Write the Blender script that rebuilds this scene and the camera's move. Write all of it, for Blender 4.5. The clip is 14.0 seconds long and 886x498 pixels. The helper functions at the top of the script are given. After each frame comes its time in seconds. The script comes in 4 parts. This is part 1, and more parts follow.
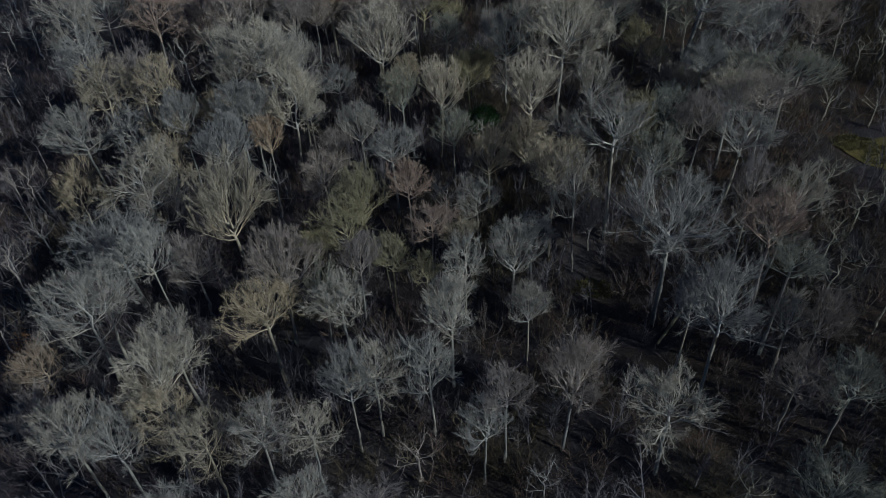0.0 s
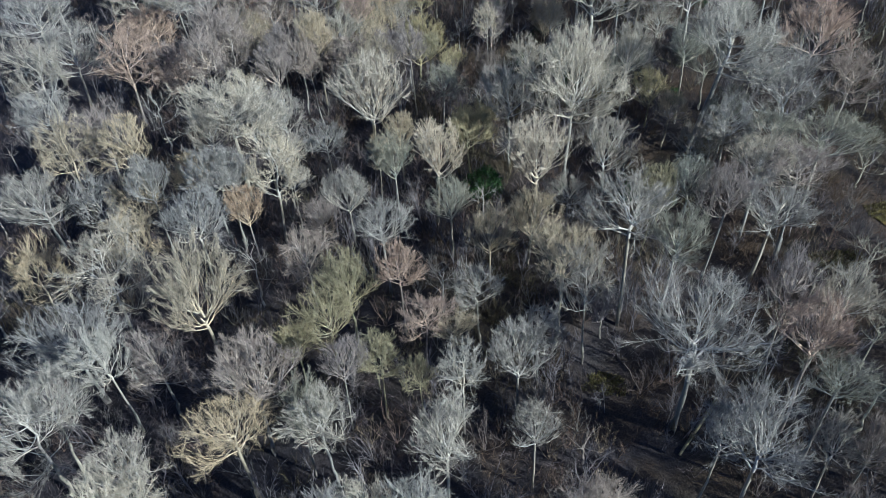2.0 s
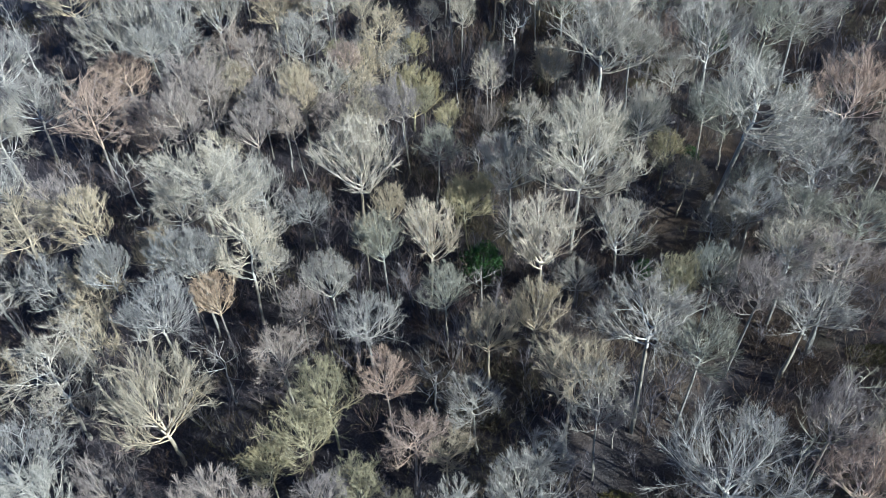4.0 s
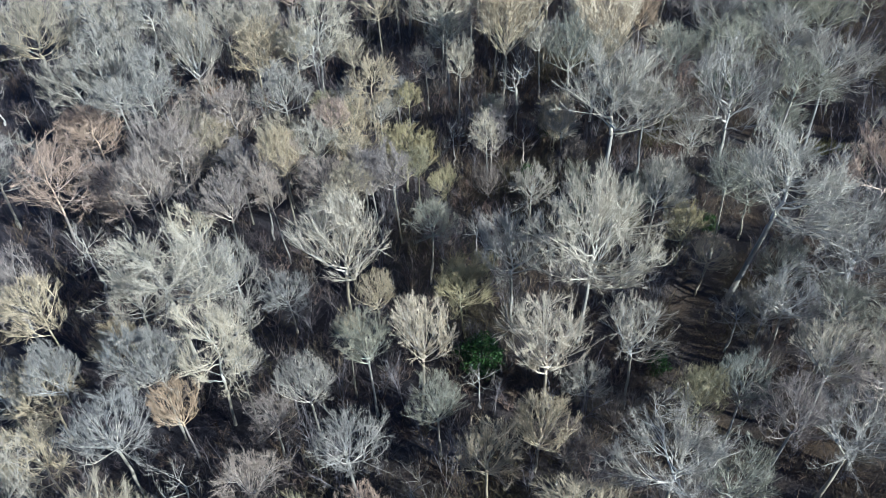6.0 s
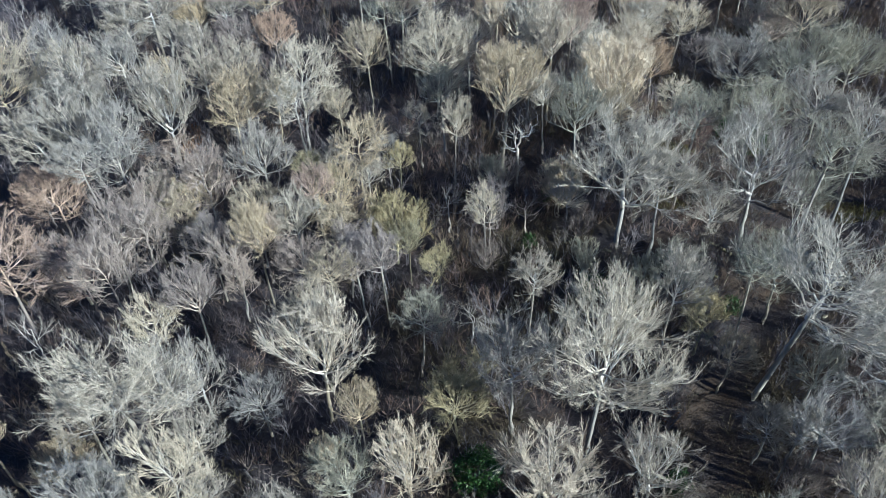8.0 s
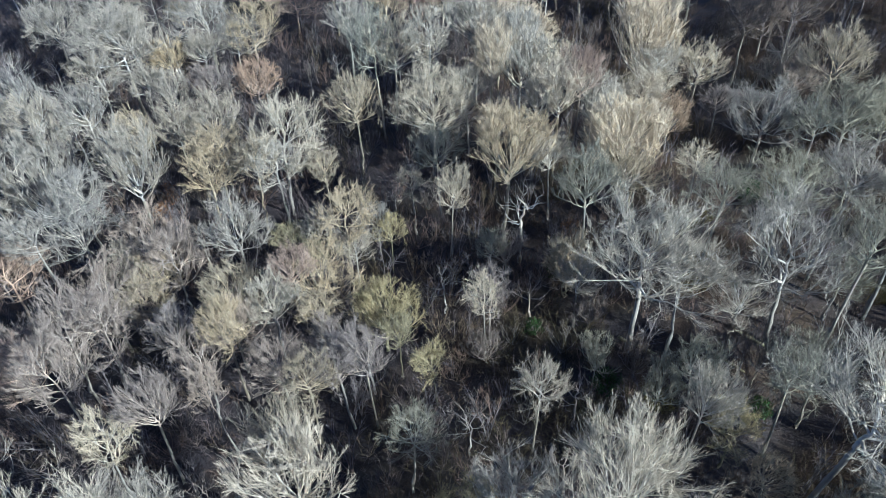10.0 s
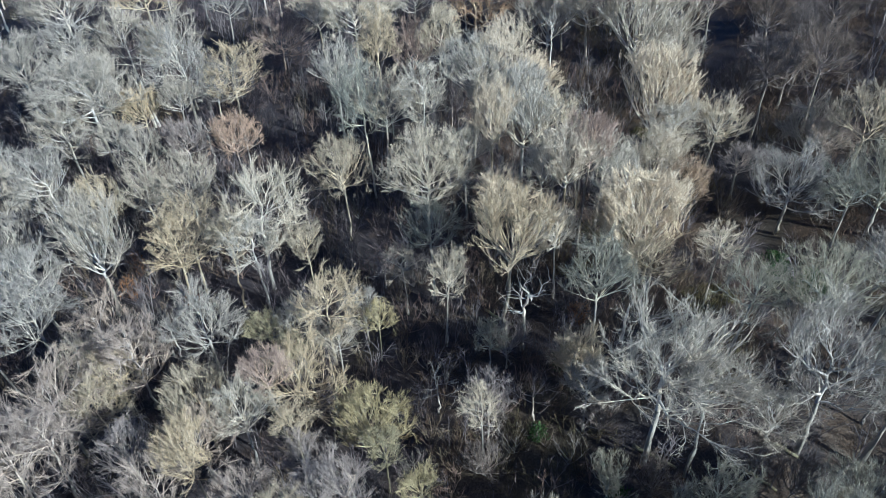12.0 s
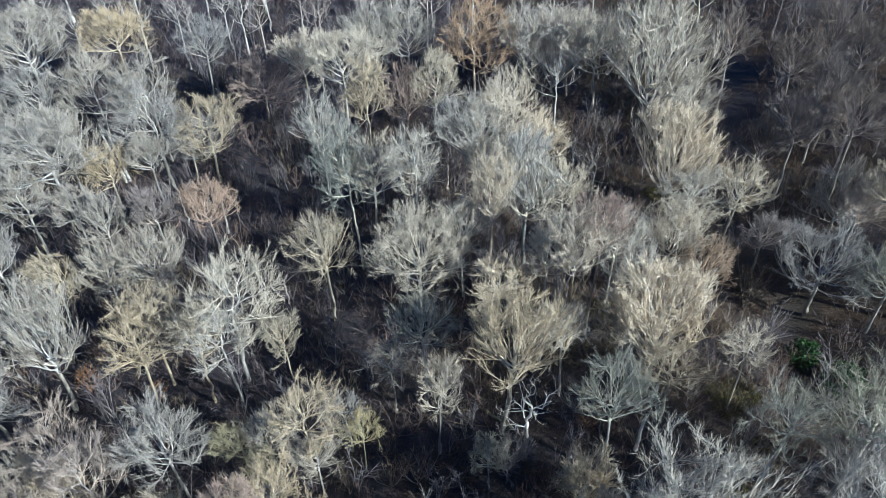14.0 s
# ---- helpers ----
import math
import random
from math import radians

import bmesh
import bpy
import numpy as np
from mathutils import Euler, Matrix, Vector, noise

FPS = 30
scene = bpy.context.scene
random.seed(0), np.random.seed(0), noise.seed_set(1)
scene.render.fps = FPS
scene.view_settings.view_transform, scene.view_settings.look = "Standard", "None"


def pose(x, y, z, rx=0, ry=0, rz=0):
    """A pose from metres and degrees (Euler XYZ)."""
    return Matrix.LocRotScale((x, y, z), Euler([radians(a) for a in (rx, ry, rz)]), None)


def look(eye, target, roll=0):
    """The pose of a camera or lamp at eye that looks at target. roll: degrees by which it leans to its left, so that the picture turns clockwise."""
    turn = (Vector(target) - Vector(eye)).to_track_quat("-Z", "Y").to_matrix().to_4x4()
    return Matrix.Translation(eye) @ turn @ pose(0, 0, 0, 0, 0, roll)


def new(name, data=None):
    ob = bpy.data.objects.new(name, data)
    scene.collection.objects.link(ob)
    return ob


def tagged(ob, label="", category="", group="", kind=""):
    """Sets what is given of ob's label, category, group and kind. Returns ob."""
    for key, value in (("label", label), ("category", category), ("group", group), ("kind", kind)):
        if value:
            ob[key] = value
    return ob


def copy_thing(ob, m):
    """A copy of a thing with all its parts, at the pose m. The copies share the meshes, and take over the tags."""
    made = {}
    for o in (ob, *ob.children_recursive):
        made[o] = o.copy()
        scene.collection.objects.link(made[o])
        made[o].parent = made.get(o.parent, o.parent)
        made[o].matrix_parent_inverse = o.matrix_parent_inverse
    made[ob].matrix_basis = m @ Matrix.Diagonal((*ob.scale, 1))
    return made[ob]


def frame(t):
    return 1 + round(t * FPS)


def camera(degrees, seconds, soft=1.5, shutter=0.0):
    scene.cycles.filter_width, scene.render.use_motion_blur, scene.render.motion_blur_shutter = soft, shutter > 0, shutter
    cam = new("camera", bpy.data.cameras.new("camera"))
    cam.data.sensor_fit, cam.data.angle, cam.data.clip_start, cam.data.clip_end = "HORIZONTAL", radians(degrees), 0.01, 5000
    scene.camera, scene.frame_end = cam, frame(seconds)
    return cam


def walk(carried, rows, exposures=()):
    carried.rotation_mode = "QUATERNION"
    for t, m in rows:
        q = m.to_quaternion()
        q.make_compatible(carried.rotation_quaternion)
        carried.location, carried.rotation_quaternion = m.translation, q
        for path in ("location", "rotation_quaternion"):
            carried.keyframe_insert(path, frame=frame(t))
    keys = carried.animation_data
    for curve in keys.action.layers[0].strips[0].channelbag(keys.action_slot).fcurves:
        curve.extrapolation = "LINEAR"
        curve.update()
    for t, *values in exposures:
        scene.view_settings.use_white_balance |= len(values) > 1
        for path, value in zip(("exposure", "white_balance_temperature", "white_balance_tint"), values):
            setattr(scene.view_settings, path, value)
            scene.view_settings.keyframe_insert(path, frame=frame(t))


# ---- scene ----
cam = camera(57.94, 14.0, soft=0.95)
PATH = [
    (0, -0.000, 0.000, 72.500, 45.590, 1.985, 2.218),
    (0.5, -0.015, 3.604, 72.479, 45.617, 1.981, 2.241),
    (1, -0.008, 7.240, 72.436, 45.646, 1.972, 2.266),
    (1.5, -0.009, 10.851, 72.412, 45.682, 1.961, 2.295),
    (2, -0.012, 14.448, 72.378, 45.727, 1.947, 2.332),
    (2.5, 0.010, 18.035, 72.353, 45.777, 1.934, 2.372),
    (3, 0.110, 21.647, 72.327, 45.827, 1.919, 2.411),
    (5.5, 0.323, 39.550, 72.199, 46.037, 1.831, 2.607),
    (6, 0.391, 43.103, 72.180, 46.065, 1.811, 2.643),
    (6.5, 0.415, 46.660, 72.203, 46.081, 1.788, 2.679),
    (7, 0.507, 50.228, 72.226, 46.088, 1.759, 2.715),
    (7.5, 0.523, 53.807, 72.238, 46.095, 1.730, 2.752),
    (8, 0.573, 57.372, 72.240, 46.111, 1.701, 2.787),
    (10.5, 0.497, 75.139, 72.142, 46.226, 1.559, 2.988),
    (11, 0.494, 78.667, 72.130, 46.242, 1.530, 3.028),
    (11.5, 0.462, 82.193, 72.162, 46.247, 1.499, 3.067),
    (12, 0.463, 85.731, 72.213, 46.243, 1.462, 3.102),
    (12.5, 0.407, 89.274, 72.269, 46.228, 1.423, 3.130),
    (13, 0.390, 92.847, 72.331, 46.208, 1.383, 3.145),
    (13.5, 0.337, 96.420, 72.385, 46.187, 1.338, 3.156),
    (14, 0.298, 100.000, 72.430, 46.166, 1.286, 3.169),
]
# the picture fades in over the first three seconds
EXPOSURES = [(0.0, -1.15, 4820, 4), (0.5, -0.57, 4820, 4), (1.0, -0.18, 4820, 4), (1.5, 0.18, 4820, 4), (2.0, 0.55, 4820, 4), (2.5, 0.83, 4820, 4), (3.0, 0.89, 4820, 4), (5.0, 0.87, 4820, 4), (14.0, 0.87, 4820, 4)]
walk(cam, [(t, pose(x, y, z, rx, ry, rz)) for t, x, y, z, rx, ry, rz in PATH], EXPOSURES)

# ---- world, sun ----
SUN_WAY = Vector((0.88, -0.47, 0.0)).normalized()      # the sun stands on this side
SUN_UP = radians(31)
world = bpy.data.worlds.new("winter_sky")
scene.world = world
world.use_nodes = True
wn = world.node_tree.nodes
sky = wn.new("ShaderNodeTexSky")
sky.sky_type = "NISHITA"
sky.sun_disc = False
sky.ozone_density = 10.0
sky.sun_elevation = SUN_UP
sky.sun_rotation = math.atan2(SUN_WAY.x, SUN_WAY.y)
wn["Background"].inputs[1].default_value = 0.050
world.node_tree.links.new(sky.outputs[0], wn["Background"].inputs[0])

sun_data = bpy.data.lights.new("sun", "SUN")
sun_data.energy, sun_data.angle, sun_data.color = 6.3, radians(0.6), (1.0, 0.870, 0.660)
sun = new("sun", sun_data)
sun_from = Vector((SUN_WAY.x * math.cos(SUN_UP), SUN_WAY.y * math.cos(SUN_UP), math.sin(SUN_UP))) * 300
sun.matrix_world = look(sun_from, (0, 0, 0))


# ---- materials ----
def material(name, rough=0.85):
    m = bpy.data.materials.new(name)
    m.use_nodes = True
    m.node_tree.nodes["Principled BSDF"].inputs["Roughness"].default_value = rough
    m.node_tree.nodes["Principled BSDF"].inputs["Specular IOR Level"].default_value = 0.25
    return m, m.node_tree.nodes, m.node_tree.links, m.node_tree.nodes["Principled BSDF"]


def ramp(nodes, *stops):
    r = nodes.new("ShaderNodeValToRGB")
    while len(r.color_ramp.elements) < len(stops):
        r.color_ramp.elements.new(0.5)
    for e, (at, c) in zip(r.color_ramp.elements, stops):
        e.position, e.color = at, (*c, 1)
    return r


def noise_node(nodes, links, coords, scale, detail=4.0):
    n = nodes.new("ShaderNodeTexNoise")
    n.inputs["Scale"].default_value, n.inputs["Detail"].default_value = scale, detail
    links.new(coords, n.inputs["Vector"])
    return n


def mix(nodes, links, fac, a, b, kind="MIX"):
    m = nodes.new("ShaderNodeMix")
    m.data_type, m.blend_type = "RGBA", kind
    for socket, v in ((m.inputs[0], fac), (m.inputs[6], a), (m.inputs[7], b)):
        if isinstance(v, (int, float)):
            socket.default_value = v
        elif isinstance(v, tuple):
            socket.default_value = (*v, 1)
        else:
            links.new(v, socket)
    return m.outputs[2]


def bark(name, light, dark, moss=0.25, damp=0.0):
    """Bark with blotches, fine grain, a little lichen, and a shade of its own for each tree."""
    m, nodes, links, bsdf = material(name, 0.85 - 0.4 * damp)
    bsdf.inputs["Specular IOR Level"].default_value = 0.25 + 0.3 * damp
    tc = nodes.new("ShaderNodeTexCoord")
    info = nodes.new("ShaderNodeObjectInfo")
    big = noise_node(nodes, links, tc.outputs["Object"], 0.9)
    fine = noise_node(nodes, links, tc.outputs["Object"], 9.0)
    r = ramp(nodes, (0.3, dark), (0.62, light))
    links.new(big.outputs["Fac"], r.inputs[0])
    g = ramp(nodes, (0.25, (0.72, 0.72, 0.72)), (0.7, (1.12, 1.12, 1.12)))
    links.new(fine.outputs["Fac"], g.inputs[0])
    c = mix(nodes, links, 1.0, r.outputs[0], g.outputs[0], "MULTIPLY")
    v = ramp(nodes, (0.0, (0.84, 0.86, 0.91)), (1.0, (1.17, 1.10, 0.98)))
    links.new(info.outputs["Random"], v.inputs[0])
    c = mix(nodes, links, 1.0, c, v.outputs[0], "MULTIPLY")
    mo = noise_node(nodes, links, tc.outputs["Object"], 0.45, 2.0)
    mr = ramp(nodes, (0.55, (0, 0, 0)), (0.72, (moss, moss, moss)))
    links.new(mo.outputs["Fac"], mr.inputs[0])
    c = mix(nodes, links, mr.outputs[0], c, (0.17, 0.18, 0.09))
    links.new(c, bsdf.inputs["Base Color"])
    bump = nodes.new("ShaderNodeBump")
    bump.inputs["Strength"].default_value, bump.inputs["Distance"].default_value = 0.5, 0.03
    links.new(fine.outputs["Fac"], bump.inputs["Height"])
    links.new(bump.outputs[0], bsdf.inputs["Normal"])
    return m


# limb and twig colours of the kinds of tree in the wood
COLOURS = {
    "tan": (bark("bark_tan", (0.675, 0.597, 0.455), (0.364, 0.322, 0.246)), bark("twig_tan", (0.470, 0.409, 0.303), (0.324, 0.282, 0.209), 0.1)),
    "pale": (bark("bark_pale", (0.709, 0.680, 0.605), (0.383, 0.367, 0.327)), bark("twig_pale", (0.500, 0.470, 0.405), (0.345, 0.324, 0.279), 0.1)),
    "grey": (bark("bark_grey", (0.605, 0.590, 0.555), (0.327, 0.319, 0.300)), bark("twig_grey", (0.368, 0.351, 0.322), (0.254, 0.242, 0.222), 0.15)),
    "cool": (bark("bark_cool", (0.540, 0.545, 0.475), (0.290, 0.292, 0.250)), bark("twig_cool", (0.305, 0.307, 0.263), (0.210, 0.211, 0.181), 0.12)),
    "olive": (bark("bark_olive", (0.540, 0.500, 0.345), (0.290, 0.270, 0.186)), bark("twig_olive", (0.375, 0.345, 0.226), (0.259, 0.238, 0.155), 0.25)),
    "pink": (bark("bark_pink", (0.652, 0.530, 0.453), (0.352, 0.286, 0.245)), bark("twig_pink", (0.417, 0.328, 0.272), (0.287, 0.226, 0.188), 0.05)),
    "rust": (bark("bark_rust", (0.640, 0.530, 0.400), (0.344, 0.284, 0.214)), bark("twig_rust", (0.450, 0.345, 0.245), (0.310, 0.238, 0.169), 0.05)),
    "mauve": (bark("bark_mauve", (0.556, 0.502, 0.462), (0.301, 0.272, 0.250)), bark("twig_mauve", (0.338, 0.298, 0.275), (0.234, 0.206, 0.190), 0.05)),
    "cream": (bark("bark_cream", (0.760, 0.702, 0.600), (0.411, 0.379, 0.324)), bark("twig_cream", (0.578, 0.525, 0.435), (0.399, 0.362, 0.300), 0.08)),
    # bark and twigs with shade darkened in, for the far corner and low thickets
    "shade_umber": (bark("bark_shade_umber", (0.390, 0.350, 0.325), (0.205, 0.184, 0.170)), bark("twig_shade_umber", (0.215, 0.188, 0.175), (0.140, 0.122, 0.114), 0.08)),
    "dead": (bark("bark_dead", (0.692, 0.680, 0.645), (0.373, 0.367, 0.348)), bark("twig_dead", (0.478, 0.469, 0.441), (0.330, 0.324, 0.304), 0.05)),
}
# trunk bark: mossy, and darkened in colour for the shade under the crowns
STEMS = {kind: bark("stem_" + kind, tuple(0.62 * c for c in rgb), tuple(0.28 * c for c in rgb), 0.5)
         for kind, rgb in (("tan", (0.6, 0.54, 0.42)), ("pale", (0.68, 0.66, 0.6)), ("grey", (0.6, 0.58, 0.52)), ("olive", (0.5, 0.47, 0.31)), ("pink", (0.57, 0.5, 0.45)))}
STEMS.update(cream=STEMS["tan"], cool=STEMS["pale"], rust=STEMS["pink"], mauve=STEMS["grey"], shade_umber=STEMS["grey"], dead=STEMS["pale"])
# young wood: browner than the grown trees' bleached limbs, understorey shade darkened into it
YOUNG_SHADED = {
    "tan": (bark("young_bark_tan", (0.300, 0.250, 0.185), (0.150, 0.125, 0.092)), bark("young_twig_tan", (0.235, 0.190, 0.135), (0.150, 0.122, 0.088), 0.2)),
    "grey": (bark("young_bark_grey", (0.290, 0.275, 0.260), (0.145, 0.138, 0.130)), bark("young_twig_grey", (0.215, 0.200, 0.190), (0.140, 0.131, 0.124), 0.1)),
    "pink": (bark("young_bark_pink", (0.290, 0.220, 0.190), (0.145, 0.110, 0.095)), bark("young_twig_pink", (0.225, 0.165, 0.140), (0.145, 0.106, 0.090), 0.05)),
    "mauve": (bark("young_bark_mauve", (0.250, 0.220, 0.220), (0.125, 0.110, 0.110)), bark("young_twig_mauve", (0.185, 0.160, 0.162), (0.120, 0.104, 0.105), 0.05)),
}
# the violet puts the blue of woodland shade into this brush's colour
SHADED_BRUSH = bark("brush_twigs", (0.138, 0.119, 0.135), (0.059, 0.050, 0.058), 0.08, 0.3)
RUSSET = bark("russet_brush_twigs", (0.140, 0.104, 0.082), (0.060, 0.044, 0.035), 0.25, 0.3)
BRAMBLE = bark("bramble_canes", (0.125, 0.103, 0.064), (0.055, 0.045, 0.028), 0.4)
# sapling bark, tinted slightly mauve towards the same shade blue
POLE = bark("sapling_bark", (0.25, 0.225, 0.230), (0.115, 0.103, 0.110), 0.12, 0.3)


def leaf_material(name, a, b):
    m, nodes, links, bsdf = material(name, 0.45)
    g = nodes.new("ShaderNodeNewGeometry")
    r = ramp(nodes, (0.0, a), (1.0, b))
    links.new(g.outputs["Random Per Island"], r.inputs[0])
    links.new(r.outputs[0], bsdf.inputs["Base Color"])
    return m


HOLLY = leaf_material("holly_leaf", (0.014, 0.042, 0.011), (0.050, 0.100, 0.025))
GRASS = leaf_material("grass_blade", (0.09, 0.085, 0.035), (0.19, 0.16, 0.065))
LITTER = leaf_material("fallen_leaf", (0.10, 0.05, 0.025), (0.30, 0.17, 0.085))


def soil():
    m, nodes, links, bsdf = material("leaf_litter_soil", 0.6)
    bsdf.inputs["Specular IOR Level"].default_value = 0.42
    tc = nodes.new("ShaderNodeTexCoord")
    co = tc.outputs["Object"]
    big = noise_node(nodes, links, co, 0.06)
    mid = noise_node(nodes, links, co, 0.35, 8.0)
    fine = noise_node(nodes, links, co, 5.0, 8.0)
    # dark stops carry the blue of shade in colour, the light one sunlit brown
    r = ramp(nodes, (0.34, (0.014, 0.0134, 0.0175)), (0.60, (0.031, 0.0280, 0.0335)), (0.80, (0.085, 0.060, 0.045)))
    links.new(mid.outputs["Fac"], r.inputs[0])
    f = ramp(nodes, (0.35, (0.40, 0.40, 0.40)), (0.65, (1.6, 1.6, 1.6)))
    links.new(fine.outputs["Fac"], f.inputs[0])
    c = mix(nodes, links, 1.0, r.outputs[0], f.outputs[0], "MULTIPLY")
    # brown and orange litter on the oaks' side of the wood, without shade blue
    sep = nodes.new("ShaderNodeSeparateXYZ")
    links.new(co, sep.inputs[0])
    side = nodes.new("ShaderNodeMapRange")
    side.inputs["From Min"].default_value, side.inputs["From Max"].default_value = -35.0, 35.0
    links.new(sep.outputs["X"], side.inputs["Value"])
    lit = noise_node(nodes, links, co, 0.16, 6.0)
    lr = ramp(nodes, (0.42, (0.15, 0.15, 0.15)), (0.60, (0.9, 0.9, 0.9)))
    links.new(lit.outputs["Fac"], lr.inputs[0])
    br = ramp(nodes, (0.52, (0, 0, 0)), (0.68, (0.55, 0.55, 0.55)))
    links.new(big.outputs["Fac"], br.inputs[0])
    mossy = mix(nodes, links, 1.0, br.outputs[0], side.outputs[0], "MULTIPLY")
    c = mix(nodes, links, mossy, c, (0.075, 0.062, 0.022))
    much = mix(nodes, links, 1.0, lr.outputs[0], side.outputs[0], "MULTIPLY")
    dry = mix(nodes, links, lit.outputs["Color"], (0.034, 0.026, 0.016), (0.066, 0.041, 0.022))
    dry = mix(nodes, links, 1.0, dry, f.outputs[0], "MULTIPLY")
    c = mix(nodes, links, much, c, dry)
    links.new(c, bsdf.inputs["Base Color"])
    bump = nodes.new("ShaderNodeBump")
    bump.inputs["Strength"].default_value, bump.inputs["Distance"].default_value = 0.8, 0.15
    links.new(fine.outputs["Fac"], bump.inputs["Height"])
    links.new(bump.outputs[0], bsdf.inputs["Normal"])
    return m


def turf():
    m, nodes, links, bsdf = material("meadow_turf", 0.8)
    co = nodes.new("ShaderNodeTexCoord").outputs["Object"]
    broad, fine = noise_node(nodes, links, co, 0.5, 4.0), noise_node(nodes, links, co, 7.0, 6.0)
    r = ramp(nodes, (0.35, (0.070, 0.064, 0.020)), (0.65, (0.135, 0.105, 0.032)))
    links.new(broad.outputs["Fac"], r.inputs[0])
    f = ramp(nodes, (0.3, (0.6, 0.6, 0.6)), (0.7, (1.3, 1.3, 1.3)))
    links.new(fine.outputs["Fac"], f.inputs[0])
    links.new(mix(nodes, links, 1.0, r.outputs[0], f.outputs[0], "MULTIPLY"), bsdf.inputs["Base Color"])
    bump = nodes.new("ShaderNodeBump")
    bump.inputs["Strength"].default_value, bump.inputs["Distance"].default_value = 0.7, 0.1
    links.new(fine.outputs["Fac"], bump.inputs["Height"])
    links.new(bump.outputs[0], bsdf.inputs["Normal"])
    return m


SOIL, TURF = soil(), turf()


# ---- ground ----
def slope(x, y):
    return 2.4 * math.tanh(x / 60) + 0.9 * noise.noise((x * 0.018, y * 0.018, 3.1)) + 0.25 * noise.noise((x * 0.09, y * 0.09, 7.7))


# the course of a ditch, in its own shallow valley
DITCH = [(46, 300), (43, 262), (42, 240), (39, 212), (38, 200), (35, 181), (36, 168), (37.5, 160), (44, 150), (50, 141), (42, 131), (33, 121), (26, 112), (23, 103), (26, 93), (29, 85), (22, 76), (14, 68), (16, 61), (21, 55), (26, 46), (32, 36), (36, 10), (38, -20)]


def from_ditch(x, y):
    """How far a place lies from the middle of the ditch."""
    best = 1e9
    for (ax, ay), (bx, by) in zip(DITCH, DITCH[1:]):
        if min(ay, by) - 30 > y or max(ay, by) + 30 < y:
            continue
        ux, uy = bx - ax, by - ay
        u = min(max(((x - ax) * ux + (y - ay) * uy) / (ux * ux + uy * uy), 0), 1)
        best = min(best, math.hypot(x - ax - u * ux, y - ay - u * uy))
    return best


def height(x, y):
    d = from_ditch(x, y) + 0.8 * noise.noise((x * 0.2, y * 0.2, 5.0))
    return slope(x, y) - (2.4 * math.exp(-(d / 9.0) ** 2) if d < 30 else 0.0) - (0.5 / (1 + math.exp((d - 2.4) * 1.4)) if d < 12 else 0.0)


def build_ground():
    xs = [-2500, -1200, -600, -320, -200] + list(range(-140, 5, 4)) + [5 + 0.75 * k for k in range(74)] + list(range(62, 161, 4)) + [220, 340, 620, 1200, 2500]
    ys = [-2500, -1200, -600, -260, -120, -60] + list(range(-20, 41, 4)) + [41 + 1.5 * k for k in range(120)] + list(range(223, 281, 4)) + [340, 460, 700, 1300, 2500]
    verts = [(x, y, height(x, y)) for y in ys for x in xs]
    n = len(xs)
    faces = [(j * n + i, j * n + i + 1, (j + 1) * n + i + 1, (j + 1) * n + i) for j in range(len(ys) - 1) for i in range(n - 1)]
    me = bpy.data.meshes.new("ground")
    me.from_pydata(verts, [], faces)
    me.shade_smooth()
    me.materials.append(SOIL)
    return tagged(new("ground", me), "brown woodland floor of leaf litter and moss", "ground", kind="structure")


def meadow(x, y):
    """Open grass that reaches into the wood's edge from the sunny side."""
    return x > 49.5 + 1.2 * noise.noise((x * 0.2, y * 0.3, 2.0)) and 88.5 - 0.55 * (x - 50) < y < 96.5 + 0.8 * noise.noise((x * 0.15, 0, 8.0))


def build_meadow():
    verts, faces, n = [], [], 60
    for i in range(40):
        x = 49.6 + 1.5 * i
        low, high = 90.6 - 0.55 * (x - 50) + 1.2 * noise.noise((x * 0.3, 1, 0)) + max(0.0, 52.5 - x), 95.0 - max(0.0, 52.5 - x) * 0.6 + 0.9 * noise.noise((x * 0.25, 0, 8.0))
        for k in range(n + 1):
            y = low + (high - low) * k / n
            verts.append((x, y, height(x, y) + 0.12))
    for i in range(39):
        for k in range(n):
            a = i * (n + 1) + k
            faces.append((a, a + n + 1, a + n + 2, a + 1))
    me = bpy.data.meshes.new("meadow")
    me.from_pydata(verts, [], faces)
    me.shade_smooth()
    me.materials.append(TURF)
    return tagged(new("meadow", me), "yellow-green meadow grass at the edge of the wood", "meadow", kind="structure")


build_ground()
build_meadow()


